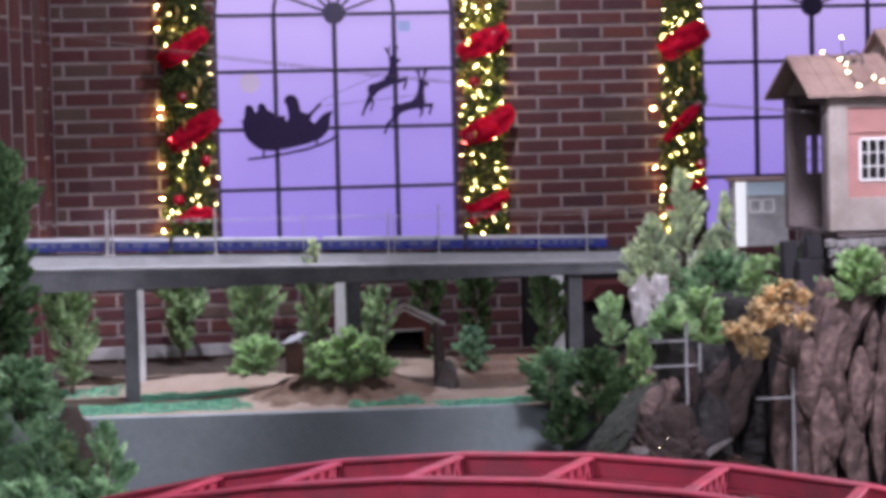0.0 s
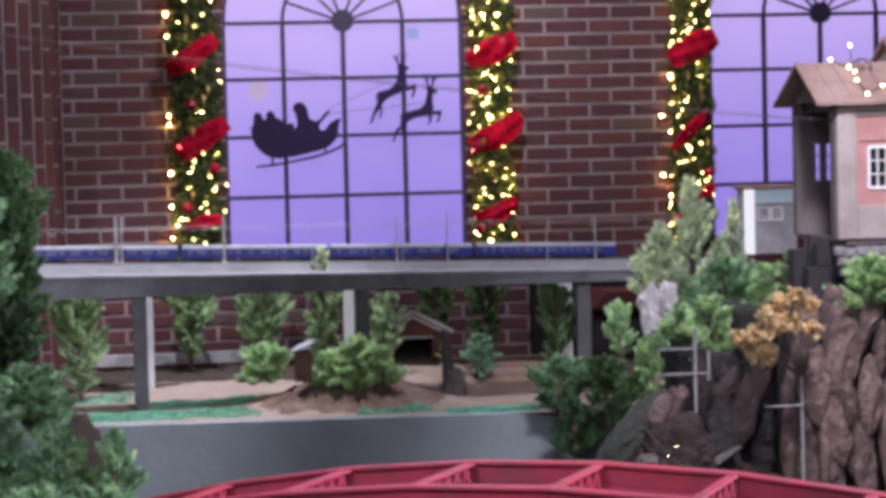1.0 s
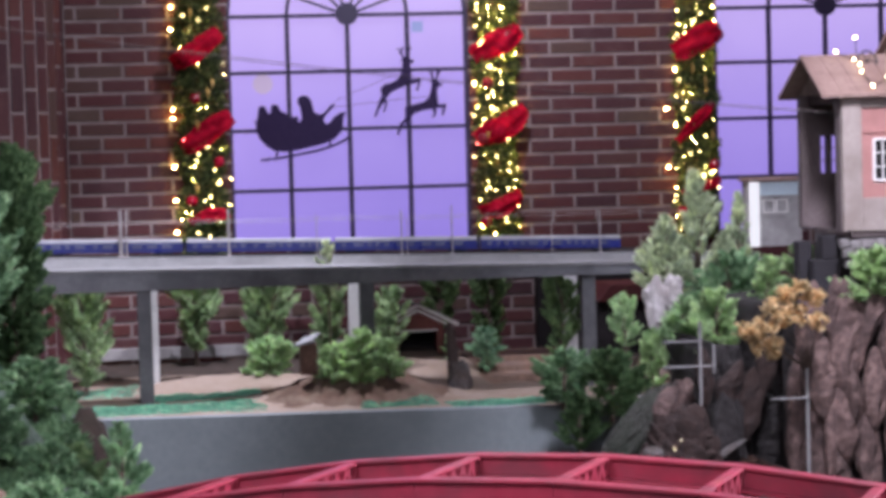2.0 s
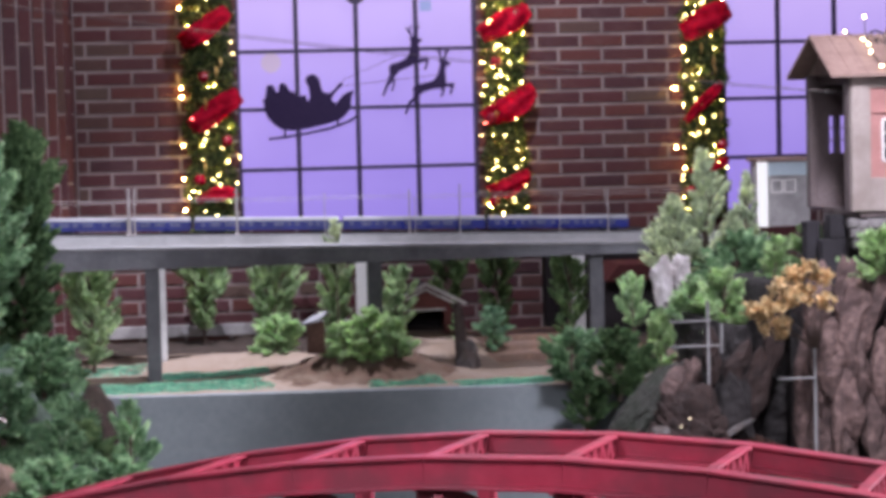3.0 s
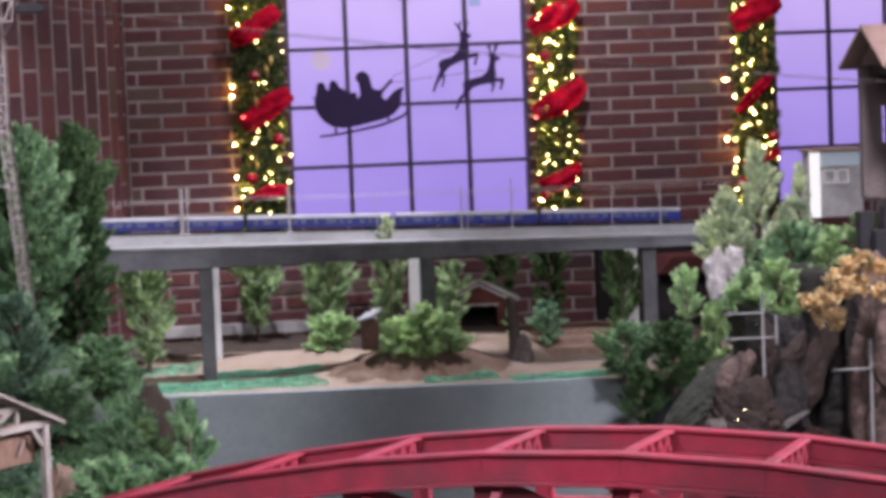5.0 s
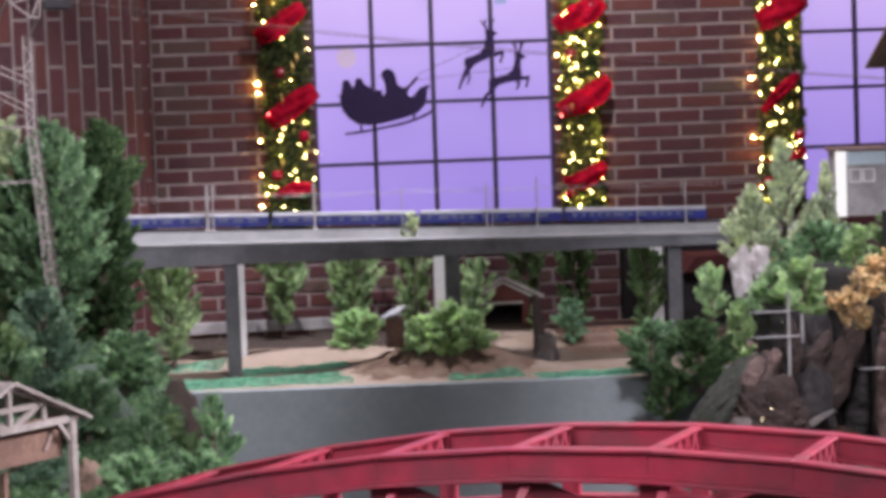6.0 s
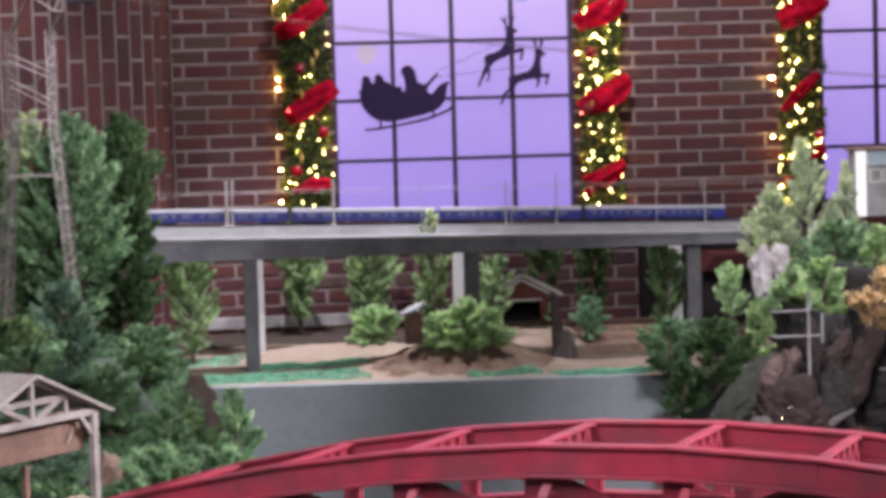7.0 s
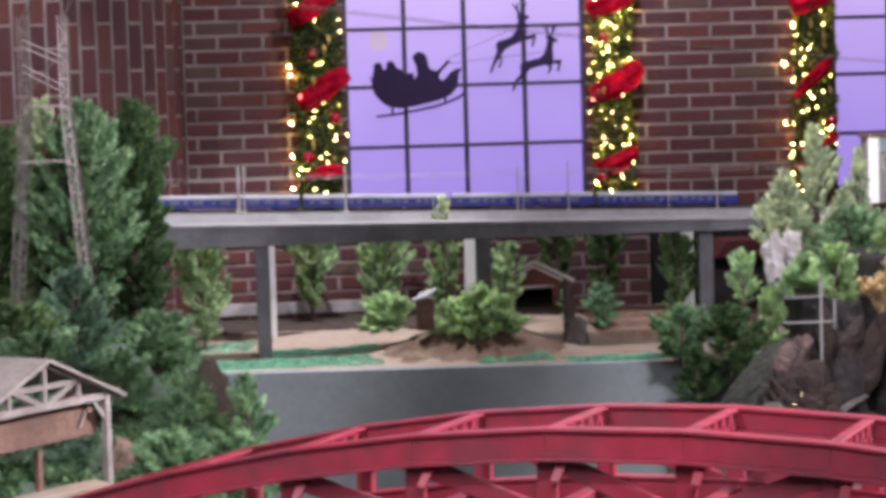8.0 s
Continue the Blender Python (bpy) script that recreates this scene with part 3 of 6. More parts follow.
def tree(name, x, y, z, tall, wide, kind, material, label, seed, clumps=90, per=26, leaf=0.016, trunk=0.10, category="tree", group=""):
    """A tapered trunk with limbs, and a crown of feathery sprigs with gaps between them."""
    rng = np.random.default_rng(seed)
    wide *= 1.22
    ob = thing(name, (x, y, z), label, category, group)
    bm = bmesh.new()
    lean = rng.uniform(-0.04, 0.04, 2) * tall
    top = Vector((lean[0], lean[1], tall * 0.9))
    r0 = max(0.005, wide * 0.07)
    tube_into(bm, [(0, 0, -0.03), top * 0.4, top], [r0, r0 * 0.7, r0 * 0.2], 7)
    bases, ways, lengths = [], [], []
    lumps = rng.uniform(0.62, 1.18, 18)
    rise = {"cone": 0.75, "oval": 1.5, "vase": 1.7, "round": 0.75, "feather": 0.5, "spire": 1.8}[kind]
    count = int(clumps * 0.75)
    for k in range(count):
        h = (k + rng.random()) / count
        a = rng.uniform(0, 2 * math.pi)
        reach = wide * envelope(kind, h) * lumps[int(a / (2 * math.pi) * 6) + 6 * int(h * 2.99)]
        length = max(reach * rng.uniform(0.55, 0.85), wide * 0.22) if kind != "feather" else max(reach * 0.75, wide * 0.2)
        r = max(reach - length * 0.75, 0) * rng.uniform(0.3, 1.0)
        zz = trunk * tall + h * (1 - trunk) * tall - length * 0.35 * rise / (1 + rise)
        p = np.array([math.cos(a) * r + lean[0] * h, math.sin(a) * r + lean[1] * h, max(zz, 0.0)])
        d = np.array([math.cos(a), math.sin(a), rise * (0.35 + 0.9 * h) + rng.uniform(-0.25, 0.3)])
        d /= np.linalg.norm(d)
        bases.append(p)
        ways.append(d)
        lengths.append(length)
        if k % 5 == 0:
            q = Vector(p + d * length * 0.7)
            s = top * max(h * 0.85 - 0.05, 0.03)
            tube_into(bm, [s, Vector(p) * 0.7 + s * 0.3, q], [r0 * 0.4, r0 * 0.25, r0 * 0.08], 4)
    part("trunk", bm, BARK, ob)
    spread = {"cone": 0.30, "oval": 0.22, "vase": 0.22, "round": 0.29, "feather": 0.16, "spire": 0.20}[kind]
    v, f = plumes(rng, np.array(bases), np.array(ways), np.array(lengths), spread, int(per * 4.6), leaf * 1.10, 0.40 if kind != "feather" else 0.28)
    part("crown", mesh_from("crown", v, f, material), material, ob)
    return ob


ROW = "upright shrubs along the brick wall"
tree("shrub", -0.225, 9.30, 0.56, 0.47, 0.128, "vase", LEAF_ROW, "yellowish green upright shrub on the sand", 11, 150, 14, 0.031, 0.08, "shrub", ROW)
tree("shrub", 0.262, 10.08, 0.56, 0.47, 0.122, "vase", LEAF_ROW, "green upright shrub before the brick wall", 12, 150, 14, 0.031, 0.22, "shrub", ROW)
tree("shrub", 0.585, 10.08, 0.56, 0.48, 0.142, "vase", LEAF_ROW, "broad green upright shrub before the brick wall", 13, 170, 14, 0.031, 0.1, "shrub", ROW)
tree("shrub", 0.87, 10.08, 0.56, 0.48, 0.108, "vase", LEAF_ROW, "green upright shrub behind the viaduct pier", 14, 150, 14, 0.031, 0.1, "shrub", ROW)
tree("shrub", 1.068, 9.30, 0.60, 0.355, 0.074, "vase", LEAF_ROW, "narrow green shrub standing before the hut", 15, 100, 14, 0.031, 0.05, "shrub", ROW)
tree("shrub", 1.40, 10.08, 0.58, 0.42, 0.085, "vase", LEAF_OLIVE, "dark green shrub behind the sandstone steps", 18, 80, 14, 0.031, 0.05, "shrub", ROW)
tree("shrub", 1.63, 10.05, 0.60, 0.40, 0.11, "vase", LEAF_OLIVE, "dark green shrub in the shade of the viaduct", 16, 90, 14, 0.031, 0.05, "shrub", ROW)
tree("shrub", 1.80, 9.22, 0.56, 0.44, 0.10, "vase", LEAF_OLIVE, "dark green shrub in the shade of the viaduct", 17, 90, 20, 0.024, 0.05, "shrub", ROW)
tree("sprig", 0.815, 9.28, 0.60, 0.575, 0.042, "oval", LEAF_PALE, "slim fresh green sprig poking up beside the deck", 19, 30, 12, 0.030, 0.60, "shrub")

tree("bush", 0.895, 8.80, 0.635, 0.19, 0.095, "round", LEAF_FRESH, "bright green bush on the brown mulch mound", 21, 100, 14, 0.030, 0.02, "bush")
tree("bush", 0.795, 8.83, 0.635, 0.135, 0.075, "round", LEAF_FRESH, "low bright green bush on the mulch mound", 26, 70, 14, 0.030, 0.02, "bush")
tree("bush", 1.005, 8.80, 0.640, 0.14, 0.072, "round", LEAF_FRESH, "small bright green bush on the mulch mound", 22, 50, 14, 0.030, 0.02, "bush")
tree("bush", 0.555, 9.38, 0.595, 0.16, 0.102, "round", LEAF_LIGHT, "pale fresh green bush on the sand berm", 23, 70, 14, 0.030, 0.02, "bush")
tree("shrub", 1.345, 9.42, 0.60, 0.15, 0.04, "cone", LEAF_LIGHT, "tiny light green conifer beside the hut", 24, 30, 20, 0.016, 0.05, "shrub")
tree("bush", 1.495, 9.30, 0.605, 0.17, 0.066, "round", LEAF_MINT, "small bluish green bush on the sandstone ledges", 25, 60, 18, 0.024, 0.02, "bush")

tree("bush", 1.631, 8.30, 0.567, 0.20, 0.110, "round", LEAF_MID, "green bush at the end of the sand shelf", 31, 80, 22, 0.022, 0.05, "bush")
tree("bush", 1.780, 8.10, 0.539, 0.24, 0.135, "round", LEAF_DARK, "dark green bush on the canyon slope", 32, 110, 22, 0.020, 0.02, "bush")
tree("bush", 1.651, 8.10, 0.416, 0.20, 0.110, "oval", LEAF_DARK, "dark green bush hanging over the grey panel", 33, 80, 22, 0.020, 0.02, "bush")
tree("shrub", 1.876, 8.25, 0.706, 0.27, 0.062, "oval", LEAF_LIGHT, "pale green shrub with a thin trunk by the viaduct pier", 34, 70, 18, 0.024, 0.30, "shrub")
tree("shrub", 1.944, 8.10, 0.630, 0.22, 0.066, "oval", LEAF_FRESH, "fresh green shrub on the canyon slope", 35, 80, 20, 0.022, 0.05, "shrub")
tree("shrub", 2.039, 8.00, 0.809, 0.17, 0.066, "round", LEAF_LIGHT, "light green shrub beside the pale rocks", 47, 70, 18, 0.026, 0.05, "shrub")
tree("pine_tree", 2.225, 8.45, 0.90, 0.53, 0.175, "spire", LEAF_PALE, "pale yellowish green pine rising over the viaduct", 36, 140, 17, 0.025, 0.12, "tree")
tree("pine_tree", 2.105, 8.47, 0.93, 0.32, 0.18, "spire", LEAF_PALE, "low pale green pine beside a taller one", 136, 90, 17, 0.028, 0.15, "tree")
tree("pine_tree", 2.375, 8.43, 0.92, 0.42, 0.11, "spire", LEAF_PALE, "pale green pine beside the shed", 236, 90, 17, 0.028, 0.12, "tree")
tree("bush", 2.30, 8.30, 0.86, 0.26, 0.17, "round", LEAF_MID, "greyish green bush below the pale pines", 46, 110, 22, 0.021, 0.02, "bush")
tree("bush", 2.115, 7.80, 0.80, 0.22, 0.10, "round", LEAF_FRESH, "green bush at the viaduct end", 37, 100, 22, 0.021, 0.02, "bush")
tree("bush", 2.325, 7.85, 0.92, 0.21, 0.065, "round", LEAF_FRESH, "fresh green bush beside the dark crates", 38, 90, 22, 0.021, 0.02, "bush")
tree("bush", 2.52, 8.0, 0.98, 0.18, 0.09, "round", LEAF_FRESH, "fresh green bush beside the house", 39, 60, 22, 0.021, 0.02, "bush")
tree("bush", 2.42, 6.93, 1.05, 0.15, 0.115, "round", LEAF_FRESH, "fresh green bush on top of the cliff", 40, 80, 22, 0.021, 0.02, "bush")

LEFT = "trees on the mossy hill"
tree("tree", -0.60, 7.44, 0.84, 0.76, 0.215, "oval", LEAF_MID, "tall light green tree on the mossy hill", 51, 300, 22, 0.027, 0.06, "tree", LEFT)
tree("conifer", -0.425, 7.58, 0.84, 0.765, 0.165, "oval", LEAF_DARK, "tall dark green conifer on the mossy hill", 52, 420, 34, 0.024, 0.03, "tree", LEFT)
tree("tree", -0.88, 7.42, 0.84, 0.72, 0.20, "oval", LEAF_OLIVE, "tall olive green tree behind the lattice tower", 53, 240, 26, 0.027, 0.06, "tree", LEFT)
tree("tree", -0.76, 7.62, 0.84, 0.78, 0.17, "oval", LEAF_PALE, "pale green tree behind the lattice tower", 153, 180, 24, 0.027, 0.1, "tree", LEFT)
tree("tree", -1.14, 7.45, 0.84, 0.72, 0.19, "oval", LEAF_MID, "green tree on the mossy hill", 54, 180, 26, 0.021, 0.08, "tree", LEFT)
tree("bush", -0.56, 6.62, 0.84, 0.27, 0.13, "oval", LEAF_BLUE, "bluish green shrub at the foot of the tower", 55, 150, 24, 0.019, 0.02, "bush")
tree("bush", -0.31, 6.50, 0.84, 0.15, 0.10, "round", LEAF_MID, "mid green bush at the edge of the hill", 56, 80, 24, 0.018, 0.02, "bush")
tree("bush", -0.72, 6.35, 0.80, 0.24, 0.15, "round", LEAF_OLIVE, "dark olive bush on the mossy hill", 57, 130, 24, 0.019, 0.02, "bush")
tree("bush", -0.20, 6.12, 0.60, 0.18, 0.10, "round", LEAF_OLIVE, "dark olive bush at the foot of the hill", 66, 90, 24, 0.018, 0.02, "bush")
tree("bush", -0.62, 6.05, 0.78, 0.20, 0.15, "round", LEAF_MID, "mid green bush behind the stall roof", 67, 120, 24, 0.018, 0.02, "bush")
tree("bush", -0.52, 6.05, 0.76, 0.17, 0.12, "round", LEAF_BLUE, "bluish green bush on the hill slope", 62, 110, 24, 0.018, 0.02, "bush")
tree("bush", -0.25, 5.95, 0.64, 0.17, 0.09, "round", LEAF_MID, "mid green bush above the red bridge", 58, 110, 24, 0.018, 0.02, "bush")
tree("bush", -0.40, 6.00, 0.78, 0.15, 0.10, "round", LEAF_MID, "mid green bush on the hill slope", 65, 100, 24, 0.016, 0.02, "bush")
tree("bush", -0.24, 5.28, 0.66, 0.15, 0.11, "round", LEAF_MID, "mid green bush beside the red bridge", 59, 110, 24, 0.018, 0.02, "bush")
tree("bush", -0.10, 5.34, 0.62, 0.17, 0.12, "round", LEAF_MID, "mid green bush at the bridge end", 63, 110, 24, 0.018, 0.02, "bush")
tree("bush", -0.05, 5.46, 0.58, 0.34, 0.09, "oval", LEAF_MID, "grey green bush at the hill edge by the bridge", 60, 100, 24, 0.018, 0.02, "bush")
tree("bush", -0.62, 5.75, 0.70, 0.16, 0.16, "round", LEAF_BLUE, "low bluish green bush behind the stall", 61, 100, 24, 0.018, 0.02, "bush")


def autumn_tree():
    rng = np.random.default_rng(71)
    ob = thing("autumn_tree", (2.168, 6.86, 0.82), "small tree with orange autumn leaves leaning off the cliff", "tree")
    bm = bmesh.new()
    heads = [(-0.191, -0.170, 0.172, 0.036), (-0.223, -0.150, 0.115, 0.036), (-0.154, -0.130, 0.100, 0.034), (-0.135, -0.170, 0.193, 0.034), (-0.073, -0.130, 0.206, 0.036), (-0.077, -0.170, 0.274, 0.036), (-0.016, -0.130, 0.258, 0.028), (-0.120, -0.150, 0.267, 0.028), (-0.258, -0.170, 0.151, 0.026), (-0.023, -0.170, 0.182, 0.026), (-0.184, -0.170, 0.226, 0.026)]
    for hx, hy, hz, r in heads:
        tube_into(bm, [(0, 0, 0), (hx * 0.4, hy * 0.5, hz * 0.45), (hx, hy, hz)], [0.0035, 0.0018, 0.001], 6)
    part("trunk", bm, BARK, ob)
    c, a = [], []
    for hx, hy, hz, r in heads:
        for _ in range(12):
            d = rng.normal(size=3)
            d /= np.linalg.norm(d)
            knot = np.array((hx, hy, hz)) + d * r * rng.uniform(0.5, 1.0)
            for _ in range(8):
                c.append(knot + rng.normal(size=3) * 0.008)
                a.append(rng.normal(size=3))
    c, a = np.array(c), np.array(a)
    a /= np.linalg.norm(a, axis=1)[:, None]
    v, f = leaves(rng, c, a, 0.021, 0.018)
    part("crown", mesh_from("crown", v, f, LEAF_ORANGE), LEAF_ORANGE, ob)


autumn_tree()

# ---- rocks ----
stump = thing("tree_stump", (1.312, 9.09, 0.56), "tall dark broken tree stump behind a grey rock", "stump")
bm = bmesh.new()
tube_into(bm, [(0.012, 0, -0.02), (0.006, 0, 0.06), (0.0, 0.004, 0.15), (-0.006, 0.002, 0.235), (-0.014, 0, 0.258)], [0.036, 0.027, 0.023, 0.020, 0.007], 9)
for v in bm.verts:
    v.co += Vector((1, 1, 0)) * 0.004 * noise.noise(v.co * 60)
part("trunk", bm, BARK_DARK, stump)


def boulder_mesh(size, seed, sharp=0.35, level=3):
    bm = bmesh.new()
    bmesh.ops.create_icosphere(bm, subdivisions=level, radius=1.0)
    for v in bm.verts:
        n = v.co.normalized()
        d = 1 + sharp * noise.fractal(n * 1.6 + Vector((seed, 0, 0)), 0.8, 2.1, 4) + 0.10 * abs(noise.noise(n * 6 + Vector((0, seed, 0))))
        v.co = Vector((n.x * d * size[0], n.y * d * size[1], n.z * d * size[2]))
    return bm


def crag(cx, cy, cz, w, d, h, seed, lean=0.0):
    """A tall split slab of rock: lens-shaped, broken into facets, cracked lengthwise."""
    bm = bmesh.new()
    bmesh.ops.create_icosphere(bm, subdivisions=4, radius=1.0)
    for v in bm.verts:
        n = v.co.normalized()
        flat = 1 - 0.16 * max(n.x * n.x, n.z * n.z * 0.6)
        step = 0.13 * noise.fractal(Vector((n.x * 2.2 + seed, n.y * 2.0, n.z * 1.1)), 0.8, 2.1, 3)
        cell = noise.voronoi(Vector((n.x * 1.3 + seed * 3, n.y * 1.3, n.z * 0.9)))[0]
        crack = -0.10 * max(0.0, 1 - (cell[1] - cell[0]) / 0.05)
        fine = 0.016 * noise.fractal(Vector((n.x * 9, n.y * 9 + seed, n.z * 7)), 0.9, 2.1, 3)
        k = flat + step + crack + fine
        x, y, z = n.x * k * w, n.y * k * d, n.z * k * h
        v.co = Vector((cx + x + lean * z + 0.03 * w * math.sin(z * 20 + seed), cy + y, cz + z))
    return bm


def shard(cx, cy, cz, w, d, h, seed, lean=0.0):
    """An upright leaf-shaped plate of split rock: flat broken facets either side of an off-centre ridge."""
    nz = 13
    bm = bmesh.new()
    rings = []
    for j in range(nz + 1):
        v = -1 + 2 * j / nz
        side = max(1 - abs(v) ** 2.1, 0.02) ** 0.72
        ridge = 0.35 * noise.noise(Vector((seed * 2.3, v * 1.1, 1.0)))
        shift = 0.25 * w * noise.noise(Vector((seed * 3, v * 1.7, 4.0)))
        ring = []
        for i, (x, y) in enumerate(((-1, 0.2), (-0.86, -0.55), (-0.42, -0.80), (ridge, -1.0), (0.46, -0.78), (0.88, -0.5), (1, 0.2), (0.5, 1.0), (-0.5, 1.0))):
            n = noise.fractal(Vector((x * 1.5 + seed, i * 0.6, v * 2.6)), 0.9, 2.1, 3)
            k = side * (1.0 + 0.20 * n)
            ring.append(bm.verts.new((cx + x * k * w + lean * v * h + shift, cy + y * d * (0.35 + 0.65 * side) * (1 + 0.35 * n), cz + v * h + 0.02 * h * n)))
        rings.append(ring)
    m = len(rings[0])
    for one, two in zip(rings, rings[1:]):
        for i in range(m):
            bm.faces.new((one[i], one[(i + 1) % m], two[(i + 1) % m], two[i]))
    bm.faces.new(rings[0][::-1])
    bm.faces.new(rings[-1])
    return bm


def boulder(place, size, seed, material, label, sharp=0.35):
    ob = tagged(part("rock", boulder_mesh(size, seed, sharp), material), label, "rock")
    ob.location = place
    return ob


boulder((2.02, 8.36, 0.93), (0.045, 0.05, 0.105), 3.1, ROCK_PALE, "pale pinkish rock at the end of the viaduct")
boulder((2.09, 8.34, 0.97), (0.038, 0.045, 0.075), 4.7, ROCK_PALE, "pale pinkish rock at the end of the viaduct")
boulder((1.335, 9.02, 0.585), (0.047, 0.05, 0.080), 5.2, ROCK_GREY, "dark grey rock standing on the sand")
boulder((1.945, 7.66, 0.62), (0.05, 0.05, 0.09), 6.6, ROCK, "rounded brown rock on the gravel slope")
boulder((1.99, 7.22, 0.50), (0.065, 0.05, 0.19), 6.1, ROCK_DARK, "dark rock at the foot of the line poles")
boulder((-0.165, 6.45, 0.62), (0.075, 0.09, 0.21), 7.4, SOIL, "brown rock face at the hill edge", 0.3)
slant = thing("rock", (-0.300, 6.20, 0.735), "grey green rock slab slanting off the hill edge", "rock")
bm = crag(0, 0, 0, 0.062, 0.06, 0.215, 8.4, 0.0)
bmesh.ops.transform(bm, matrix=pose(0, 0, 0, 0, -30, 0), verts=bm.verts)
part("slab", bm, MOSS, slant)
boulder((-0.385, 5.62, 0.70), (0.035, 0.035, 0.06), 9.9, LEDGE, "small tan rock beside the stall", 0.5)

ledges = thing("sandstone_ledges", (1.65, 9.4, 0.55), "layered brown sandstone steps on the sand", "rock ledge")
for k, (x0, x1, y0, y1, z1) in enumerate([(1.44, 1.92, 9.18, 9.75, 0.035), (1.46, 1.95, 9.32, 9.75, 0.060), (1.44, 1.95, 9.46, 9.75, 0.085)]):
    rng = random.Random(k)
    out = [(x0 + (x1 - x0) * i / 14 - 1.65, y0 - 9.4 + rng.uniform(-0.02, 0.02)) for i in range(15)] + [(x1 - 1.65, y1 - 9.4), (x0 - 1.65, y1 - 9.4)]
    bm = bmesh.new()
    lo = [bm.verts.new((a, b, -0.03 if k == 0 else z1 - 0.03)) for a, b in out]
    hi = [bm.verts.new((a, b + 0.004, z1)) for a, b in out]
    bm.faces.new(hi)
    bm.faces.new(lo[::-1])
    for i in range(len(out)):
        bm.faces.new((lo[i], lo[(i + 1) % len(out)], hi[(i + 1) % len(out)], hi[i]))
    part("step", bm, LEDGE, ledges)


def cliff_slab(x0, x1, z0, z1, y, thick, seed, jag=0.05):
    """An upright rock column with a broken, fluted face."""
    nx, nz = max(int((x1 - x0) / 0.012), 6), max(int((z1 - z0) / 0.014), 8)
    bm = bmesh.new()
    grid = []
    for j in range(nz + 1):
        row = []
        v = j / nz
        for i in range(nx + 1):
            u = i / nx
            x = x0 + (x1 - x0) * u + 0.020 * noise.fractal(Vector((seed, v * 3.1, 2)), 0.8, 2.0, 3)
            z = z0 + (z1 - z0) * v + (0.05 * noise.noise(Vector((x * 9, seed, 0.5))) if j == nz else 0)
            flute = abs(noise.noise(Vector((x * 16, seed, z * 2.2)))) * 0.9
            fine = noise.fractal(Vector((x * 26, seed * 2, z * 11)), 0.9, 2.1, 4) * 0.35
            edge = (2 * u - 1) ** 4 + (0.6 * max(v - 0.9, 0) * 10) ** 2 * 0.6
            row.append(bm.verts.new((x, y - jag * (flute + fine) + thick * 0.55 * edge, z)))
        grid.append(row)
    for j in range(nz):
        for i in range(nx):
            bm.faces.new((grid[j][i], grid[j][i + 1], grid[j + 1][i + 1], grid[j + 1][i]))
    back = [bm.verts.new((c.co.x, y + thick, c.co.z)) for c in (grid[0][0], grid[0][-1], grid[-1][-1], grid[-1][0])]
    bm.faces.new([r for r in grid[-1]] + [back[2], back[3]])
    bm.faces.new([r[0] for r in grid[::-1]] + [back[0], back[3]][:2])
    bm.faces.new([r[-1] for r in grid] + [back[2], back[1]])
    bm.faces.new(back)
    return bm


cliff = thing("cliff", (2.8, 7.3, 0), "pinkish brown split rock cliff that carries the pink house", "cliff", kind="structure")
inv = Matrix.Translation(cliff.location).inverted()


def to_cliff(name, bm, material, label=""):
    bmesh.ops.transform(bm, matrix=inv, verts=bm.verts)
    return part(name, bm, material, cliff, label)


for x0, x1, z0, z1, y, thick, seed, jag in [
    (2.24, 2.40, 0.0, 1.00, 7.08, 0.30, 2.7, 0.10), (2.36, 2.50, 0.0, 0.98, 7.06, 0.35, 3.9, 0.10),
    (2.47, 2.60, 0.0, 1.10, 7.05, 0.40, 4.4, 0.10), (2.56, 2.72, 0.0, 1.14, 7.05, 0.40, 5.8, 0.10), (2.68, 2.88, 0.0, 1.16, 7.05, 0.40, 6.1, 0.10), (2.84, 3.05, 0.0, 1.18, 7.05, 0.4, 7.2, 0.10),
    (2.02, 2.22, 0.0, 0.84, 7.60, 0.5, 8.5, 0.10), (2.18, 2.45, 0.0, 1.00, 7.50, 0.6, 9.5, 0.10),
]:
    to_cliff("rock_column", cliff_slab(x0, x1, z0, z1, y, thick, seed, jag), ROCK_DARK, "cleft rock coloured dark for the shade")
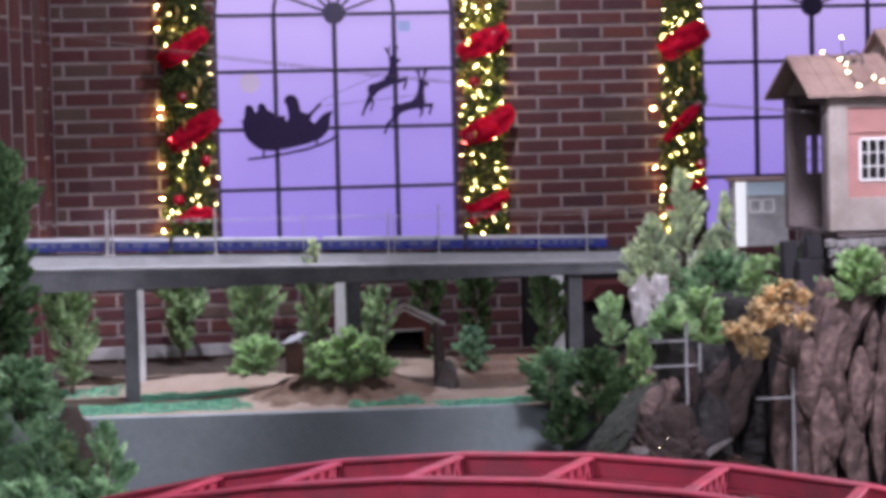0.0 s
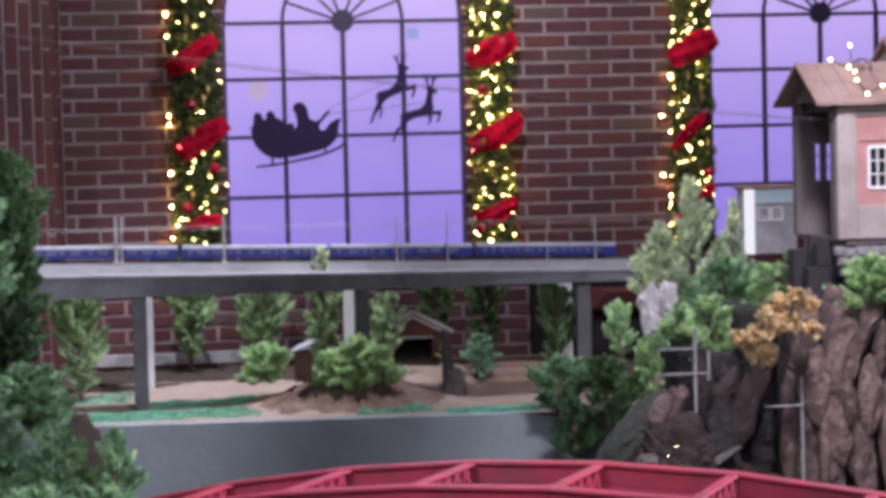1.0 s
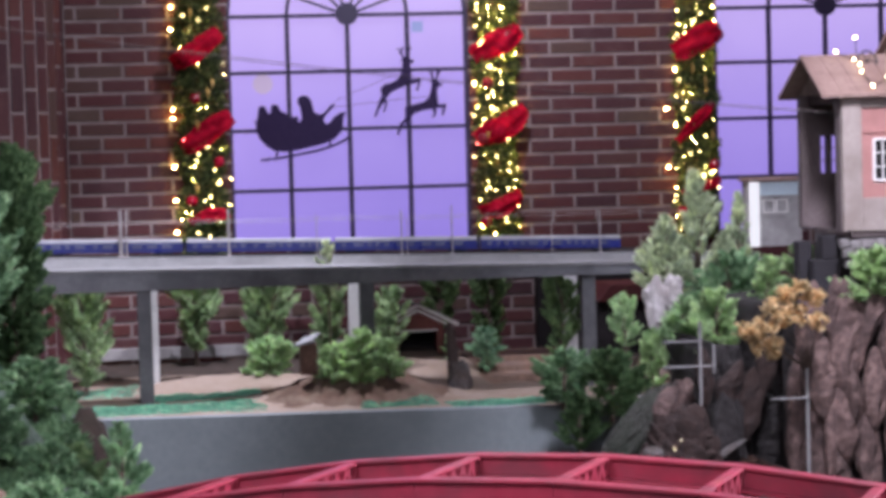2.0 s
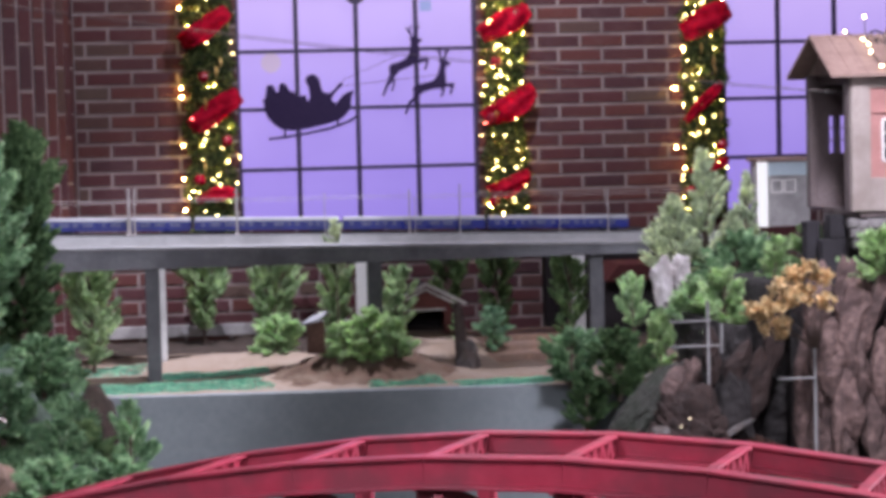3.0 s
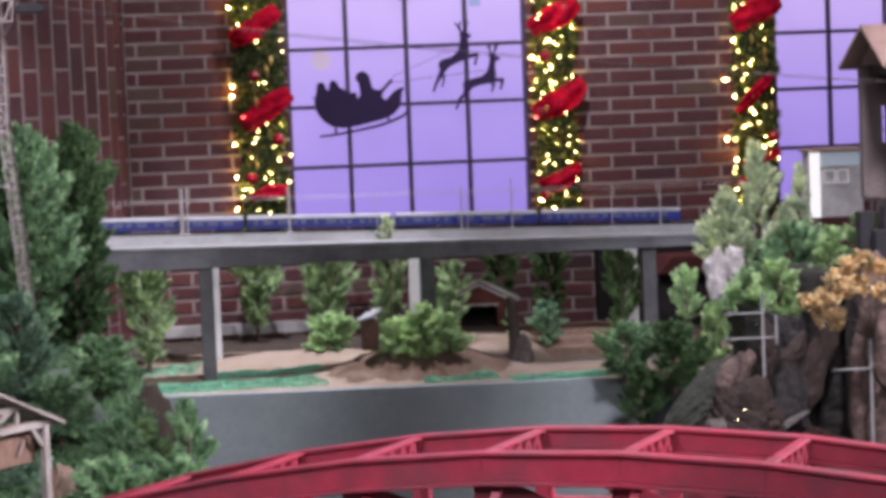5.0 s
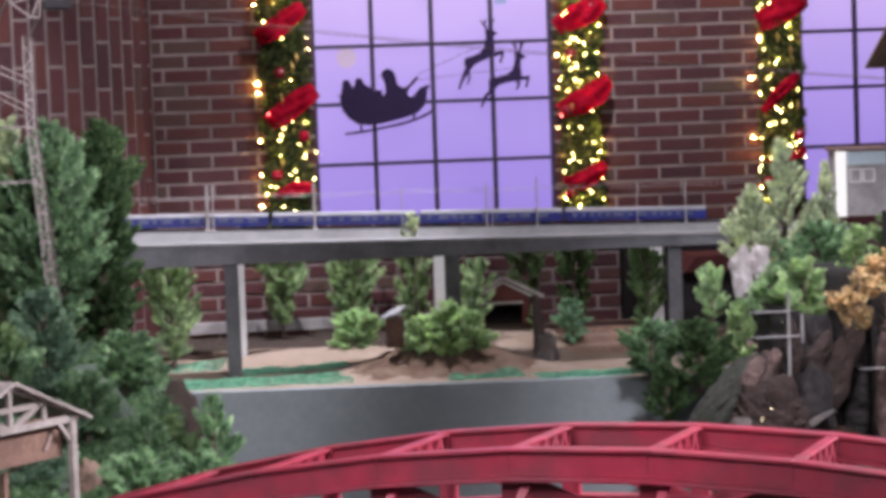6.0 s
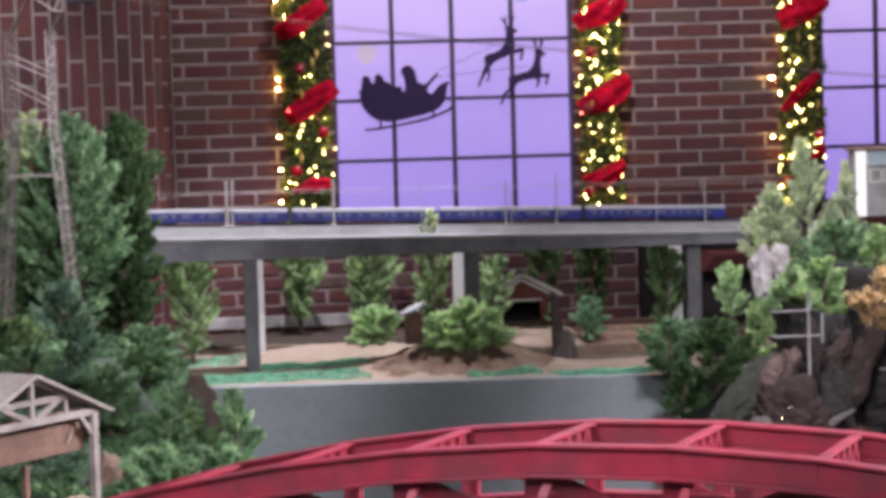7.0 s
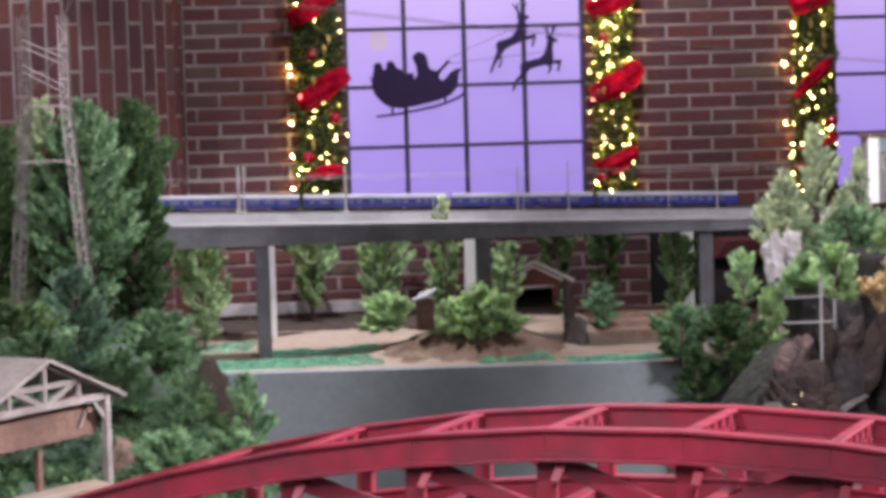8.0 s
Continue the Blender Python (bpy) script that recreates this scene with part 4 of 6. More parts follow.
for cx, cy, cz, w, d, h, seed, lean in [
    (2.245, 6.950, 0.780, 0.066, 0.040, 0.140, 1.1, 0.04), (2.211, 6.980, 0.963, 0.054, 0.040, 0.144, 2.4, 0.14),
    (2.321, 6.940, 0.912, 0.072, 0.040, 0.198, 3.3, 0.02), (2.311, 6.950, 0.640, 0.054, 0.040, 0.140, 4.6, -0.10),
    (2.288, 6.970, 0.442, 0.061, 0.040, 0.144, 5.2, 0.05), (2.419, 6.940, 0.739, 0.050, 0.040, 0.144, 6.7, 0.03),
    (2.402, 6.960, 0.513, 0.050, 0.040, 0.171, 7.9, -0.04), (2.439, 6.930, 1.040, 0.043, 0.040, 0.162, 8.2, 0.38),
    (2.457, 6.930, 0.907, 0.027, 0.040, 0.108, 9.1, 0.05), (2.482, 6.950, 0.604, 0.029, 0.040, 0.198, 10.3, 0.02),
    (2.351, 6.970, 0.986, 0.054, 0.040, 0.108, 11.4, -0.10), (2.171, 7.000, 0.655, 0.047, 0.040, 0.251, 12.5, 0.03),
    (2.544, 6.950, 0.828, 0.061, 0.040, 0.251, 13.1, 0.05), (2.631, 6.950, 0.711, 0.072, 0.040, 0.305, 14.2, -0.03),
    (2.740, 6.970, 0.744, 0.081, 0.040, 0.341, 15.1, 0.03), (2.227, 6.990, 0.502, 0.072, 0.040, 0.162, 16.3, 0.00),
    (2.278, 6.940, 1.017, 0.029, 0.032, 0.108, 21.1, 0.10), (2.190, 6.950, 0.842, 0.027, 0.032, 0.126, 22.4, 0.10),
    (2.365, 6.980, 0.647, 0.022, 0.032, 0.162, 23.3, 0.05), (2.337, 6.930, 0.742, 0.025, 0.032, 0.108, 24.6, -0.05),
    (2.214, 6.980, 0.672, 0.029, 0.032, 0.162, 25.2, 0.00), (2.385, 6.950, 0.910, 0.025, 0.032, 0.126, 26.7, 0.20),
    (2.263, 6.940, 0.566, 0.025, 0.032, 0.144, 27.9, 0.00), (2.468, 6.970, 0.718, 0.018, 0.032, 0.162, 28.2, 0.00),
]:
    to_cliff("crag", shard(cx, cy, cz, w * 0.86, d, h, seed, lean), ROCK, "pinkish brown split crag")
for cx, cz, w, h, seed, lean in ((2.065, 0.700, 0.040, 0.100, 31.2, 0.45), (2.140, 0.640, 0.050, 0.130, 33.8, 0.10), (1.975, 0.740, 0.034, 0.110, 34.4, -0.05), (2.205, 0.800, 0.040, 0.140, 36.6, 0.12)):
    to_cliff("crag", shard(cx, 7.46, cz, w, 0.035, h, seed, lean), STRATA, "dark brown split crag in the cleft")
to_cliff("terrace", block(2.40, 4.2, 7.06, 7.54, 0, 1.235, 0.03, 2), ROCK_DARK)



def strata_mesh():
    """A hump of rock whose face is stepped by tilted, bowed layers."""
    bm = bmesh.new()
    bmesh.ops.create_icosphere(bm, subdivisions=5, radius=1.0)
    for v in bm.verts:
        n = v.co.normalized()
        big = 0.16 * noise.fractal(n * 1.7 + Vector((2.2, 0, 0)), 0.8, 2.1, 3)
        layer = (n.z * 0.80 + n.x * 0.55 - 0.20 * n.x * n.x + 0.10 * noise.noise(n * 2.4)) * 3.4
        step = layer - math.floor(layer)
        d = 1 + big + 0.13 * (step - 0.5) * (1 - 0.4 * noise.noise(n * 5)) + 0.05 * noise.fractal(n * 7, 0.9, 2.1, 3)
        v.co = Vector((n.x * d * 0.135, n.y * d * 0.11, n.z * d * 0.165))
    return bm


strata = thing("rock_strata", (1.80, 7.16, 0.53), "dark brown rock hump with tilted layers beside the canyon track", "rock")
part("hump", strata_mesh(), STRATA, strata)
for x, y, z, w, d, h, turn, seed, paint in ((-0.048, 0.03, 0.150, 0.050, 0.08, 0.080, 30, 1.5, ROCK), (0.150, -0.03, -0.01, 0.013, 0.03, 0.090, 60, 6.3, ROCK_GREY), (-0.105, -0.07, -0.02, 0.045, 0.05, 0.055, 20, 8.8, ROCK_GREY)):
    bm = shard(0, 0, 0, w, d, h, seed)
    bmesh.ops.transform(bm, matrix=pose(x, y, z, 0, turn, 0), verts=bm.verts)
    part("layer", bm, paint, strata)
FLANK = surface("grey_green_gravel", (0.026, 0.027, 0.023), (0.084, 0.082, 0.068), (0.046, 0.053, 0.038), 0.95, fine=130, broad=12, relief=1.0, depth=0.012)
flank = thing("rock", (1.66, 7.20, 0.60), "grey green gravelly rock slanting down to the grey panel", "rock")
bm = bmesh.new()
bmesh.ops.create_icosphere(bm, subdivisions=5, radius=1.0)
for v in bm.verts:
    n = v.co.normalized()
    d = 1 + 0.16 * noise.fractal(n * 2.2 + Vector((5.1, 0, 0)), 0.8, 2.1, 4) + 0.16 * abs(noise.noise(n * 6)) + 0.08 * noise.noise(n * 13)
    v.co = Vector((n.x * d * 0.060, n.y * d * 0.07, n.z * d * 0.18))
bmesh.ops.transform(bm, matrix=pose(0, 0, 0, 0, 42, 0), verts=bm.verts)
part("slab", bm, FLANK, flank)

# ---- viaduct ----


def track_z(x):
    """Top of the rear deck, which climbs gently towards the hill."""
    return 1.128 - 0.0235 * x


viaduct = thing("viaduct", (1.0, 9.2, 0.55), "long grey viaduct deck on slender square piers", "viaduct")
via = Matrix.Translation(viaduct.location).inverted()


def to_viaduct(name, bm, material, label=""):
    bmesh.ops.transform(bm, matrix=via, verts=bm.verts)
    return part(name, bm, material, viaduct, label)


def ramp_z(x):
    return 1.1055 - 0.0187 * x


def sloped(x0, x1, y0, y1, low, high, edge=0.003):
    """A bar along x whose bottom and top follow given heights; y0 and y1 may depend on x."""
    bm = bmesh.new()
    ends = []
    for x in (x0, x1):
        a, b = (y0(x), y1(x)) if callable(y0) else (y0, y1)
        lo, hi = (f(x) if callable(f) else f for f in (low, high))
        ends.append([bm.verts.new(v) for v in ((x, a, lo), (x, b, lo), (x, b, hi), (x, a, hi))])
    p, q = ends
    bm.faces.new(p)
    bm.faces.new(q[::-1])
    for k in range(4):
        bm.faces.new((p[k], q[k], q[(k + 1) % 4], p[(k + 1) % 4]))
    bmesh.ops.bevel(bm, geom=bm.edges[:], offset=edge, segments=2, affect="EDGES")
    return bm


to_viaduct("deck", sloped(-0.75, 2.75, 8.930, 9.125, lambda x: ramp_z(x) - 0.012, ramp_z), DECK, "grey deck top")
to_viaduct("girder", sloped(-0.75, 2.75, 8.938, 8.968, 1.016, lambda x: ramp_z(x) - 0.013), CONCRETE, "dark grey front girder")
to_viaduct("girder", sloped(-0.75, 2.75, 9.09, 9.12, 1.016, lambda x: ramp_z(x) - 0.013), CONCRETE)
to_viaduct("flange", sloped(1.42, 2.75, 8.926, 8.937, 1.018, 1.034, 0.002), CONCRETE)
for x in (0.027, 0.943, 1.880):
    to_viaduct("crosshead", block(x - 0.03, x + 0.03, 8.969, 9.089, 1.022, 1.060, 0.003), CONCRETE)
    to_viaduct("pier", block(x - 0.0295, x + 0.0295, 8.955, 9.01, 0.53, 1.030, 0.003), PIER_GREY, "square grey pier")

rear = thing("rear_viaduct", (1.0, 9.6, 0.55), "pale grey rear viaduct that carries the blue train", "viaduct")
via = Matrix.Translation(rear.location).inverted()


def to_rear(name, bm, material, label=""):
    bmesh.ops.transform(bm, matrix=via, verts=bm.verts)
    return part(name, bm, material, rear, label)


to_rear("deck", sloped(-0.75, 2.75, 9.42, 9.58, lambda x: track_z(x) - 0.016, track_z), DECK, "pale grey deck top")
# Girder front shaped as a slope so it looks as bright as the deck.
bm = bmesh.new()
ends = [[bm.verts.new((x, y, track_z(x) + dz)) for y, dz in ((9.392, -0.060), (9.455, -0.060), (9.455, -0.018), (9.419, -0.004))] for x in (-0.75, 2.75)]
bm.faces.new(ends[0])
bm.faces.new(ends[1][::-1])
for k in range(4):
    bm.faces.new((ends[0][k], ends[1][k], ends[1][(k + 1) % 4], ends[0][(k + 1) % 4]))
to_rear("shoulder", bm, DECK, "pale grey girder face, tilted to catch the light")
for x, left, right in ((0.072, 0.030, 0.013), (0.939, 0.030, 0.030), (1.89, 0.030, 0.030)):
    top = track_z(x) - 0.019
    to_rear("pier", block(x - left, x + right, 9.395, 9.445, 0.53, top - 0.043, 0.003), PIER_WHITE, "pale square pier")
    to_rear("crosshead", block(x - 0.03, x + 0.03, 9.457, 9.575, top - 0.04, top, 0.003), DECK)

rails = thing("track", (1.0, 9.5, track_z(1.0)), "model railway track on the viaduct deck", "railway track")
for off in (-0.016, 0.016):
    part("rail", beam((-1.7, off, 0.0055 + 1.7 * 0.0235), (1.7, off, 0.0055 - 1.7 * 0.0235), 0.003, 0.007), DARK_METAL, rails)


def train_car(x0, x1, label):
    mid = Vector(((x0 + x1) / 2, 9.50, track_z((x0 + x1) / 2) + 0.010))
    length = x1 - x0 - 0.012
    ob = thing("train_car", mid, label, "train car", "cars of the blue train")
    ob.rotation_euler = (0, math.atan(0.0235), 0)
    h = length / 2
    part("body", block(-h, h, -0.026, 0.026, 0.008, 0.052, 0.004, 2), BLUE, ob, "blue car body")
    bm = bmesh.new()
    pts = [(-0.027, 0.050), (-0.025, 0.058), (-0.015, 0.064), (0, 0.066), (0.015, 0.064), (0.025, 0.058), (0.027, 0.050)]
    a = [bm.verts.new((-h + 0.004, y, z)) for y, z in pts]
    b = [bm.verts.new((h - 0.004, y, z)) for y, z in pts]
    bm.faces.new(a)
    bm.faces.new(b[::-1])
    for k in range(len(pts)):
        bm.faces.new((a[k], b[k], b[(k + 1) % len(pts)], a[(k + 1) % len(pts)]))
    part("roof", bm, SILVER, ob, "dull silver roof")
    rng = random.Random(int(x0 * 100))
    x = -h + 0.03
    while x < h - 0.05:
        w = rng.choice((0.018, 0.022, 0.045))
        part("window", block(x, x + w, -0.0275, -0.0255, 0.026, 0.044, 0.001), CAR_GLASS, ob)
        x += w + rng.choice((0.014, 0.020, 0.035))
    for s in (-1, 1):
        bogie = part("bogie", block(s * h * 0.72 - 0.04, s * h * 0.72 + 0.04, -0.02, 0.02, -0.002, 0.008, 0.002), DARK_METAL, ob)
        for dx in (-0.024, 0.024):
            part("wheel", tube([(s * h * 0.72 + dx, -0.020, 0.001), (s * h * 0.72 + dx, -0.015, 0.001)], [0.008, 0.008], 10), DARK_METAL, bogie)
    return ob


for x0, x1, label in [(1.50, 2.145, "blue train car with a silver roof at the train's end"), (0.855, 1.50, "blue train car with small windows on the viaduct"), (0.21, 0.855, "blue train car with small windows on the viaduct"), (-0.435, 0.21, "blue train car half hidden behind the conifer")]:
    train_car(x0, x1, label)

posts = [(-0.062, 0.20, 0.0075), (-0.038, 0.20, 0.004), (0.405, 0.205, 0.005), (0.79, 0.18, 0.0018), (1.165, 0.195, 0.003), (1.190, 0.16, 0.002), (1.39, 0.215, 0.0028), (1.84, 0.15, 0.002), (2.06, 0.19, 0.003)]
for x, tall, r in posts:
    ob = thing("catenary_post", (x * 0.99, 9.445, track_z(x)), "thin pale overhead line post on the viaduct", "post", "overhead line posts")
    part("mast", block(-r, r, -r, r, 0, tall, 0.001), POST, ob)
    part("base", block(-r * 2, r * 2, -r * 2, r * 2, 0, 0.008, 0.001), POST, ob)
    if r > 0.0027:
        part("bracket", beam((0, 0, tall * 0.62), (0.006, 0.07, tall * 0.66), 0.003, 0.004), POST, ob)
wire = thing("overhead_wire", (1.0, 9.5, 1.26), "thin overhead wire along the viaduct", "wire")
for dz, dy in ((0.0, 0.0), (0.012, 0.004)):
    pts = [(x - 1.0, dy - 0.05, dz + 0.002 * math.sin(x * 9) - 0.010 * (x - 1.0)) for x in np.linspace(-0.7, 2.6, 30)]
    part("strand", tube(pts, [0.0009] * len(pts), 5), POST, wire)

# ---- small buildings on the sand ----
box_sign = thing("signal_box", (0.680, 8.82, 0.662), "little brown box with a tilted grey slab roof", "model hut")
part("body", block(-0.035, 0.035, -0.035, 0.035, 0, 0.125, 0.003), PLANK_BROWN, box_sign)
bm = block(-0.040, 0.040, -0.055, 0.055, -0.005, 0.005, 0.002)
bmesh.ops.transform(bm, matrix=pose(-0.002, 0, 0.140, 14, -16, -32), verts=bm.verts)
part("roof", bm, SLATE, box_sign, "tilted grey slab")


def gable_hut():
    ob = thing("hut", (1.236, 9.62, 0.632), "small red hut with white gable boards and a dark doorway", "model hut")
    w, e, a = 0.115, 0.166, 0.225
    part("wall", prism([(-w, 0), (-w, e), (0, a), (w, e), (w, 0), (0.085, 0), (0.085, 0.115), (-0.085, 0.115), (-0.085, 0)], 0, 0.012), HUT_RED, ob, "red boarded gable")
    for s in (-1, 1):
        part("side_wall", block(min(s * w, s * (w - 0.01)), max(s * w, s * (w - 0.01)), 0.013, 0.26, 0, e, 0.001), HUT_RED, ob)
    part("back_wall", block(-w, w, 0.25, 0.262, 0, e + 0.02), BLACK, ob)
    for s in (-1, 1):
        p, q = (0, a + 0.006), (s * (w + 0.065), a + 0.006 - (w + 0.065) * (a - e) / w)
        bm = bmesh.new()
        beam_into(bm, (p[0], 0.125, p[1]), (q[0], 0.125, q[1]), 0.30, 0.007)
        part("roof", bm, BLACK, ob, "dark roof sheet")
        part("barge_board", beam((p[0], -0.03, p[1] + 0.002), (q[0], -0.03, q[1] + 0.002), 0.010, 0.016), TRIM, ob, "white gable board")
        part("barge_board", beam((p[0], -0.008, p[1] - 0.022), (q[0] * 0.72, -0.008, p[1] - 0.022 - (p[1] - q[1]) * 0.72), 0.006, 0.010), TRIM, ob)
    part("lintel", block(-0.09, 0.09, -0.006, 0.0, 0.113, 0.121, 0.001), TRIM, ob)


gable_hut()

DEPOT_RED = surface("dark_red_roof", (0.055, 0.010, 0.010), (0.10, 0.018, 0.018), None, 0.7)
depot = thing("depot", (2.27, 9.85, 0.55), "dark red building under the end of the viaduct", "model building")
part("wall", block(-0.22, 0.40, 0, 0.3, 0, 0.28, 0.003), BLACK, depot, "wall coloured black for the shade there")
part("roof", prism([(-0.16, 0.28), (-0.10, 0.355), (0.14, 0.355), (0.18, 0.28)], -0.02, 0.32), DEPOT_RED, depot, "dark red roof")

# Emission stands in for strong light falling on a plain white post.
GLOW_POST = glow_material("glowing_white_post", (1.0, 0.93, 0.95), 1.0)
shed = thing("shed", (2.78, 9.3, 1.09), "small pale shed with a light blue fascia on the deck end", "model building")
part("body", block(-0.085, 0.14, 0.0, 0.16, 0, 0.285, 0.002), SKIRT, shed, "pale grey shed wall")
part("post", block(-0.092, -0.055, -0.012, 0.03, 0, 0.292, 0.002), GLOW_POST, shed, "white corner post with added glow, as if brightly lit")
part("fascia", block(-0.050, 0.13, -0.008, -0.001, 0.225, 0.283, 0.001), WINDOW_BLUE, shed, "light blue fascia")
part("roof", block(-0.10, 0.15, -0.02, 0.17, 0.286, 0.302, 0.003), ROOF, shed)
for x in (-0.035, 0.025):
    bm = bmesh.new()
    for a, b in (((x, 0.15), (x + 0.048, 0.15)), ((x, 0.205), (x + 0.048, 0.205)), ((x, 0.15), (x, 0.205)), ((x + 0.048, 0.15), (x + 0.048, 0.205))):
        beam_into(bm, (a[0], -0.004, a[1]), (b[0], -0.004, b[1]), 0.006, 0.006, (0, 1, 0))
    part("window_frame", bm, TRIM, shed)

# ---- house on the cliff ----


def house():
    ob = thing("house", (2.375, 7.1, 1.238), "pink and beige station house with a tan gable roof", "model house")
    L, D, E, R = 1.5, 0.42, 0.487, 0.613
    x0, x1 = 0.112, 0.235
    # front wall round the window opening
    zl, zh = 0.192, 0.331
    bm = bmesh.new()
    for a, b, c, d in ((0.068, x0, 0.134, 0.438), (x1, 0.62, 0.134, 0.438), (x0, x1, 0.134, zl), (x0, x1, zh, 0.438)):
        slab(bm, a, b, 0.008, 0.022, c, d)
    part("wall_panel", bm, PINK, ob, "pink recessed stucco panel")
    part("pillar", block(0, 0.068, -0.002, 0.07, 0.02, E, 0.003), CREAM, ob, "beige corner pillar")
    part("plinth", block(0.068, L, -0.001, 0.024, 0.02, 0.134, 0.002), CREAM, ob)
    part("frieze", block(0.068, L, -0.001, 0.024, 0.438, E, 0.002), CREAM, ob)
    part("wall", block(0.62, L, 0.0, 0.024, 0.134, 0.438), CREAM, ob)
    part("moulding", block(0.075, 0.60, 0.001, 0.007, 0.352, 0.360, 0.001), PINK, ob)
    win = part("window", block(x0, x1, 0.020, 0.024, zl, zh), BLACK, ob, "white framed window with small panes")
    for n in range(5):
        x = x0 + (x1 - x0) * n / 4
        w = 0.005 if n in (0, 4) else 0.0025
        part("glazing_bar", block(x - w, x + w, 0.003, 0.012, zl, zh, 0.001), TRIM, win)
    for n in range(4):
        z = zl + (zh - zl) * n / 3
        w = 0.005 if n in (0, 3) else 0.0025
        part("glazing_bar", block(x0, x1, 0.002, 0.013, z - w, z + w, 0.001), TRIM, win)
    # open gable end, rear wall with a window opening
    # Thin sheet added to put shade on the pillar's left side.
    part("side_shade", block(-0.004, -0.001, 0.02, 0.068, 0.02, E), SHADE, ob, "thin dark sheet for the shaded side of the pillar")
    part("post", block(-0.027, 0.0, D - 0.045, D, 0.02, E, 0.003), SHADE, ob, "rear post coloured dark as in shade")
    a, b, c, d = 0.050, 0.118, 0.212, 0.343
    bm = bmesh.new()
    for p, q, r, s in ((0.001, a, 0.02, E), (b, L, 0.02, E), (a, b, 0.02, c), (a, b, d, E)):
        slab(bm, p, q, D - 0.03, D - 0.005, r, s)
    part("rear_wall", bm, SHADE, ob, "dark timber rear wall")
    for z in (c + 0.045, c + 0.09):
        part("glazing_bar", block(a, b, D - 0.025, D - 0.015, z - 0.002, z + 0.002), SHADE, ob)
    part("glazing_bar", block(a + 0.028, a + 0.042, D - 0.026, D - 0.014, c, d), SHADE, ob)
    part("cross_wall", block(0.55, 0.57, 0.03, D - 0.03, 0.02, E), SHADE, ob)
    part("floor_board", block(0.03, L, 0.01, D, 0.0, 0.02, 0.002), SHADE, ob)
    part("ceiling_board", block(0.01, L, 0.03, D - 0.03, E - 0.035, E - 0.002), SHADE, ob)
    # roof
    for s, y in ((-1, -0.04), (1, D + 0.04)):
        bm = bmesh.new()
        mid = D / 2
        p = [(-0.078, mid, R), (L, mid, R), (L, y, E - 0.012), (-0.083, y, E - 0.012)]
        lo = [bm.verts.new(v) for v in p]
        hi = [bm.verts.new((v[0], v[1], v[2] + 0.012)) for v in p]
        bm.faces.new(hi)
        bm.faces.new(lo[::-1])
        for k in range(4):
            bm.faces.new((lo[k], lo[(k + 1) % 4], hi[(k + 1) % 4], hi[k]))
        roof = part("roof", bm, ROOF, ob, "tan ribbed roof sheet")
        for n in range(26):
            x = -0.07 + n * 0.06
            part("rib", beam((x, mid, R + 0.013), (x, y, E + 0.001), 0.004, 0.004), ROOF, roof)
    bm = bmesh.new()
    v = [bm.verts.new(q) for x in (-0.02, 0.0) for q in ((x, 0.0, E), (x, D, E), (x, D / 2, R - 0.02))]
    for f in ((0, 1, 2), (5, 4, 3), (0, 3, 4, 1), (1, 4, 5, 2), (2, 5, 3, 0)):
        bm.faces.new([v[k] for k in f])
    part("gable", bm, GABLE, ob, "greyish tan gable board")
    # taller wing behind the low gable roof
    G, R2, E2 = 0.262, R + 0.088, E + 0.088
    bm = bmesh.new()
    v = [bm.verts.new(q) for x in (G, L) for q in ((x, 0.0, E - 0.01), (x, D, E - 0.01), (x, D, E2), (x, D / 2, R2 - 0.006), (x, 0.0, E2))]
    bm.faces.new(v[:5])
    bm.faces.new(v[:4:-1])
    for k in range(5):
        bm.faces.new((v[k], v[k + 5], v[(k + 1) % 5 + 5], v[(k + 1) % 5]))
    part("upper_wall", bm, GABLE, ob, "greyish tan gable wall of the taller wing")
    part("vent", block(G - 0.004, G + 0.002, D / 2 - 0.055, D / 2 - 0.020, R2 - 0.085, R2 - 0.050, 0.001), SHADE, ob, "dark vent in the upper gable")
    for y in (-0.04, D + 0.04):
        drop = (R2 - E2) * abs(y - D / 2) / (D / 2)
        part("upper_roof", beam(((G - 0.022 + L) / 2, D / 2, R2 + 0.006), ((G - 0.022 + L) / 2, y, R2 + 0.006 - drop), L - G + 0.022, 0.012), ROOF, ob, "tan upper roof slope")
    return ob


house()
foundation = thing("foundation", (2.375, 7.08, 1.13), "rough pale stone foundation below the house", "foundation", kind="structure")
part("core", block(0.05, 1.6, 0.006, 0.5, 0, 0.104), STONE, foundation)
rng = random.Random(8)
for row in range(3):
    x = -0.01 * row
    while x < 0.75:
        w = rng.uniform(0.028, 0.062)
        low = row * 0.035 + rng.uniform(-0.005, 0.003)
        bm = bmesh.new()
        bmesh.ops.create_icosphere(bm, subdivisions=2, radius=1.0)
        for v in bm.verts:
            n = v.co.normalized()
            k = 1 / max(abs(n.x), abs(n.y), abs(n.z)) ** 0.85 + 0.12 * noise.noise(n * 2.3 + Vector((x * 40, row * 7, 0)))
            v.co = Vector((x + w / 2 + n.x * k * w * 0.50, 0.014 + n.y * k * 0.020, low + 0.017 + n.z * k * 0.0172))
        part("stone", bm, STONE, foundation)
        x += w
dark = thing("crate_stack", (2.34, 7.22, 1.0), "dark timber crates stacked beside the house", "crates")
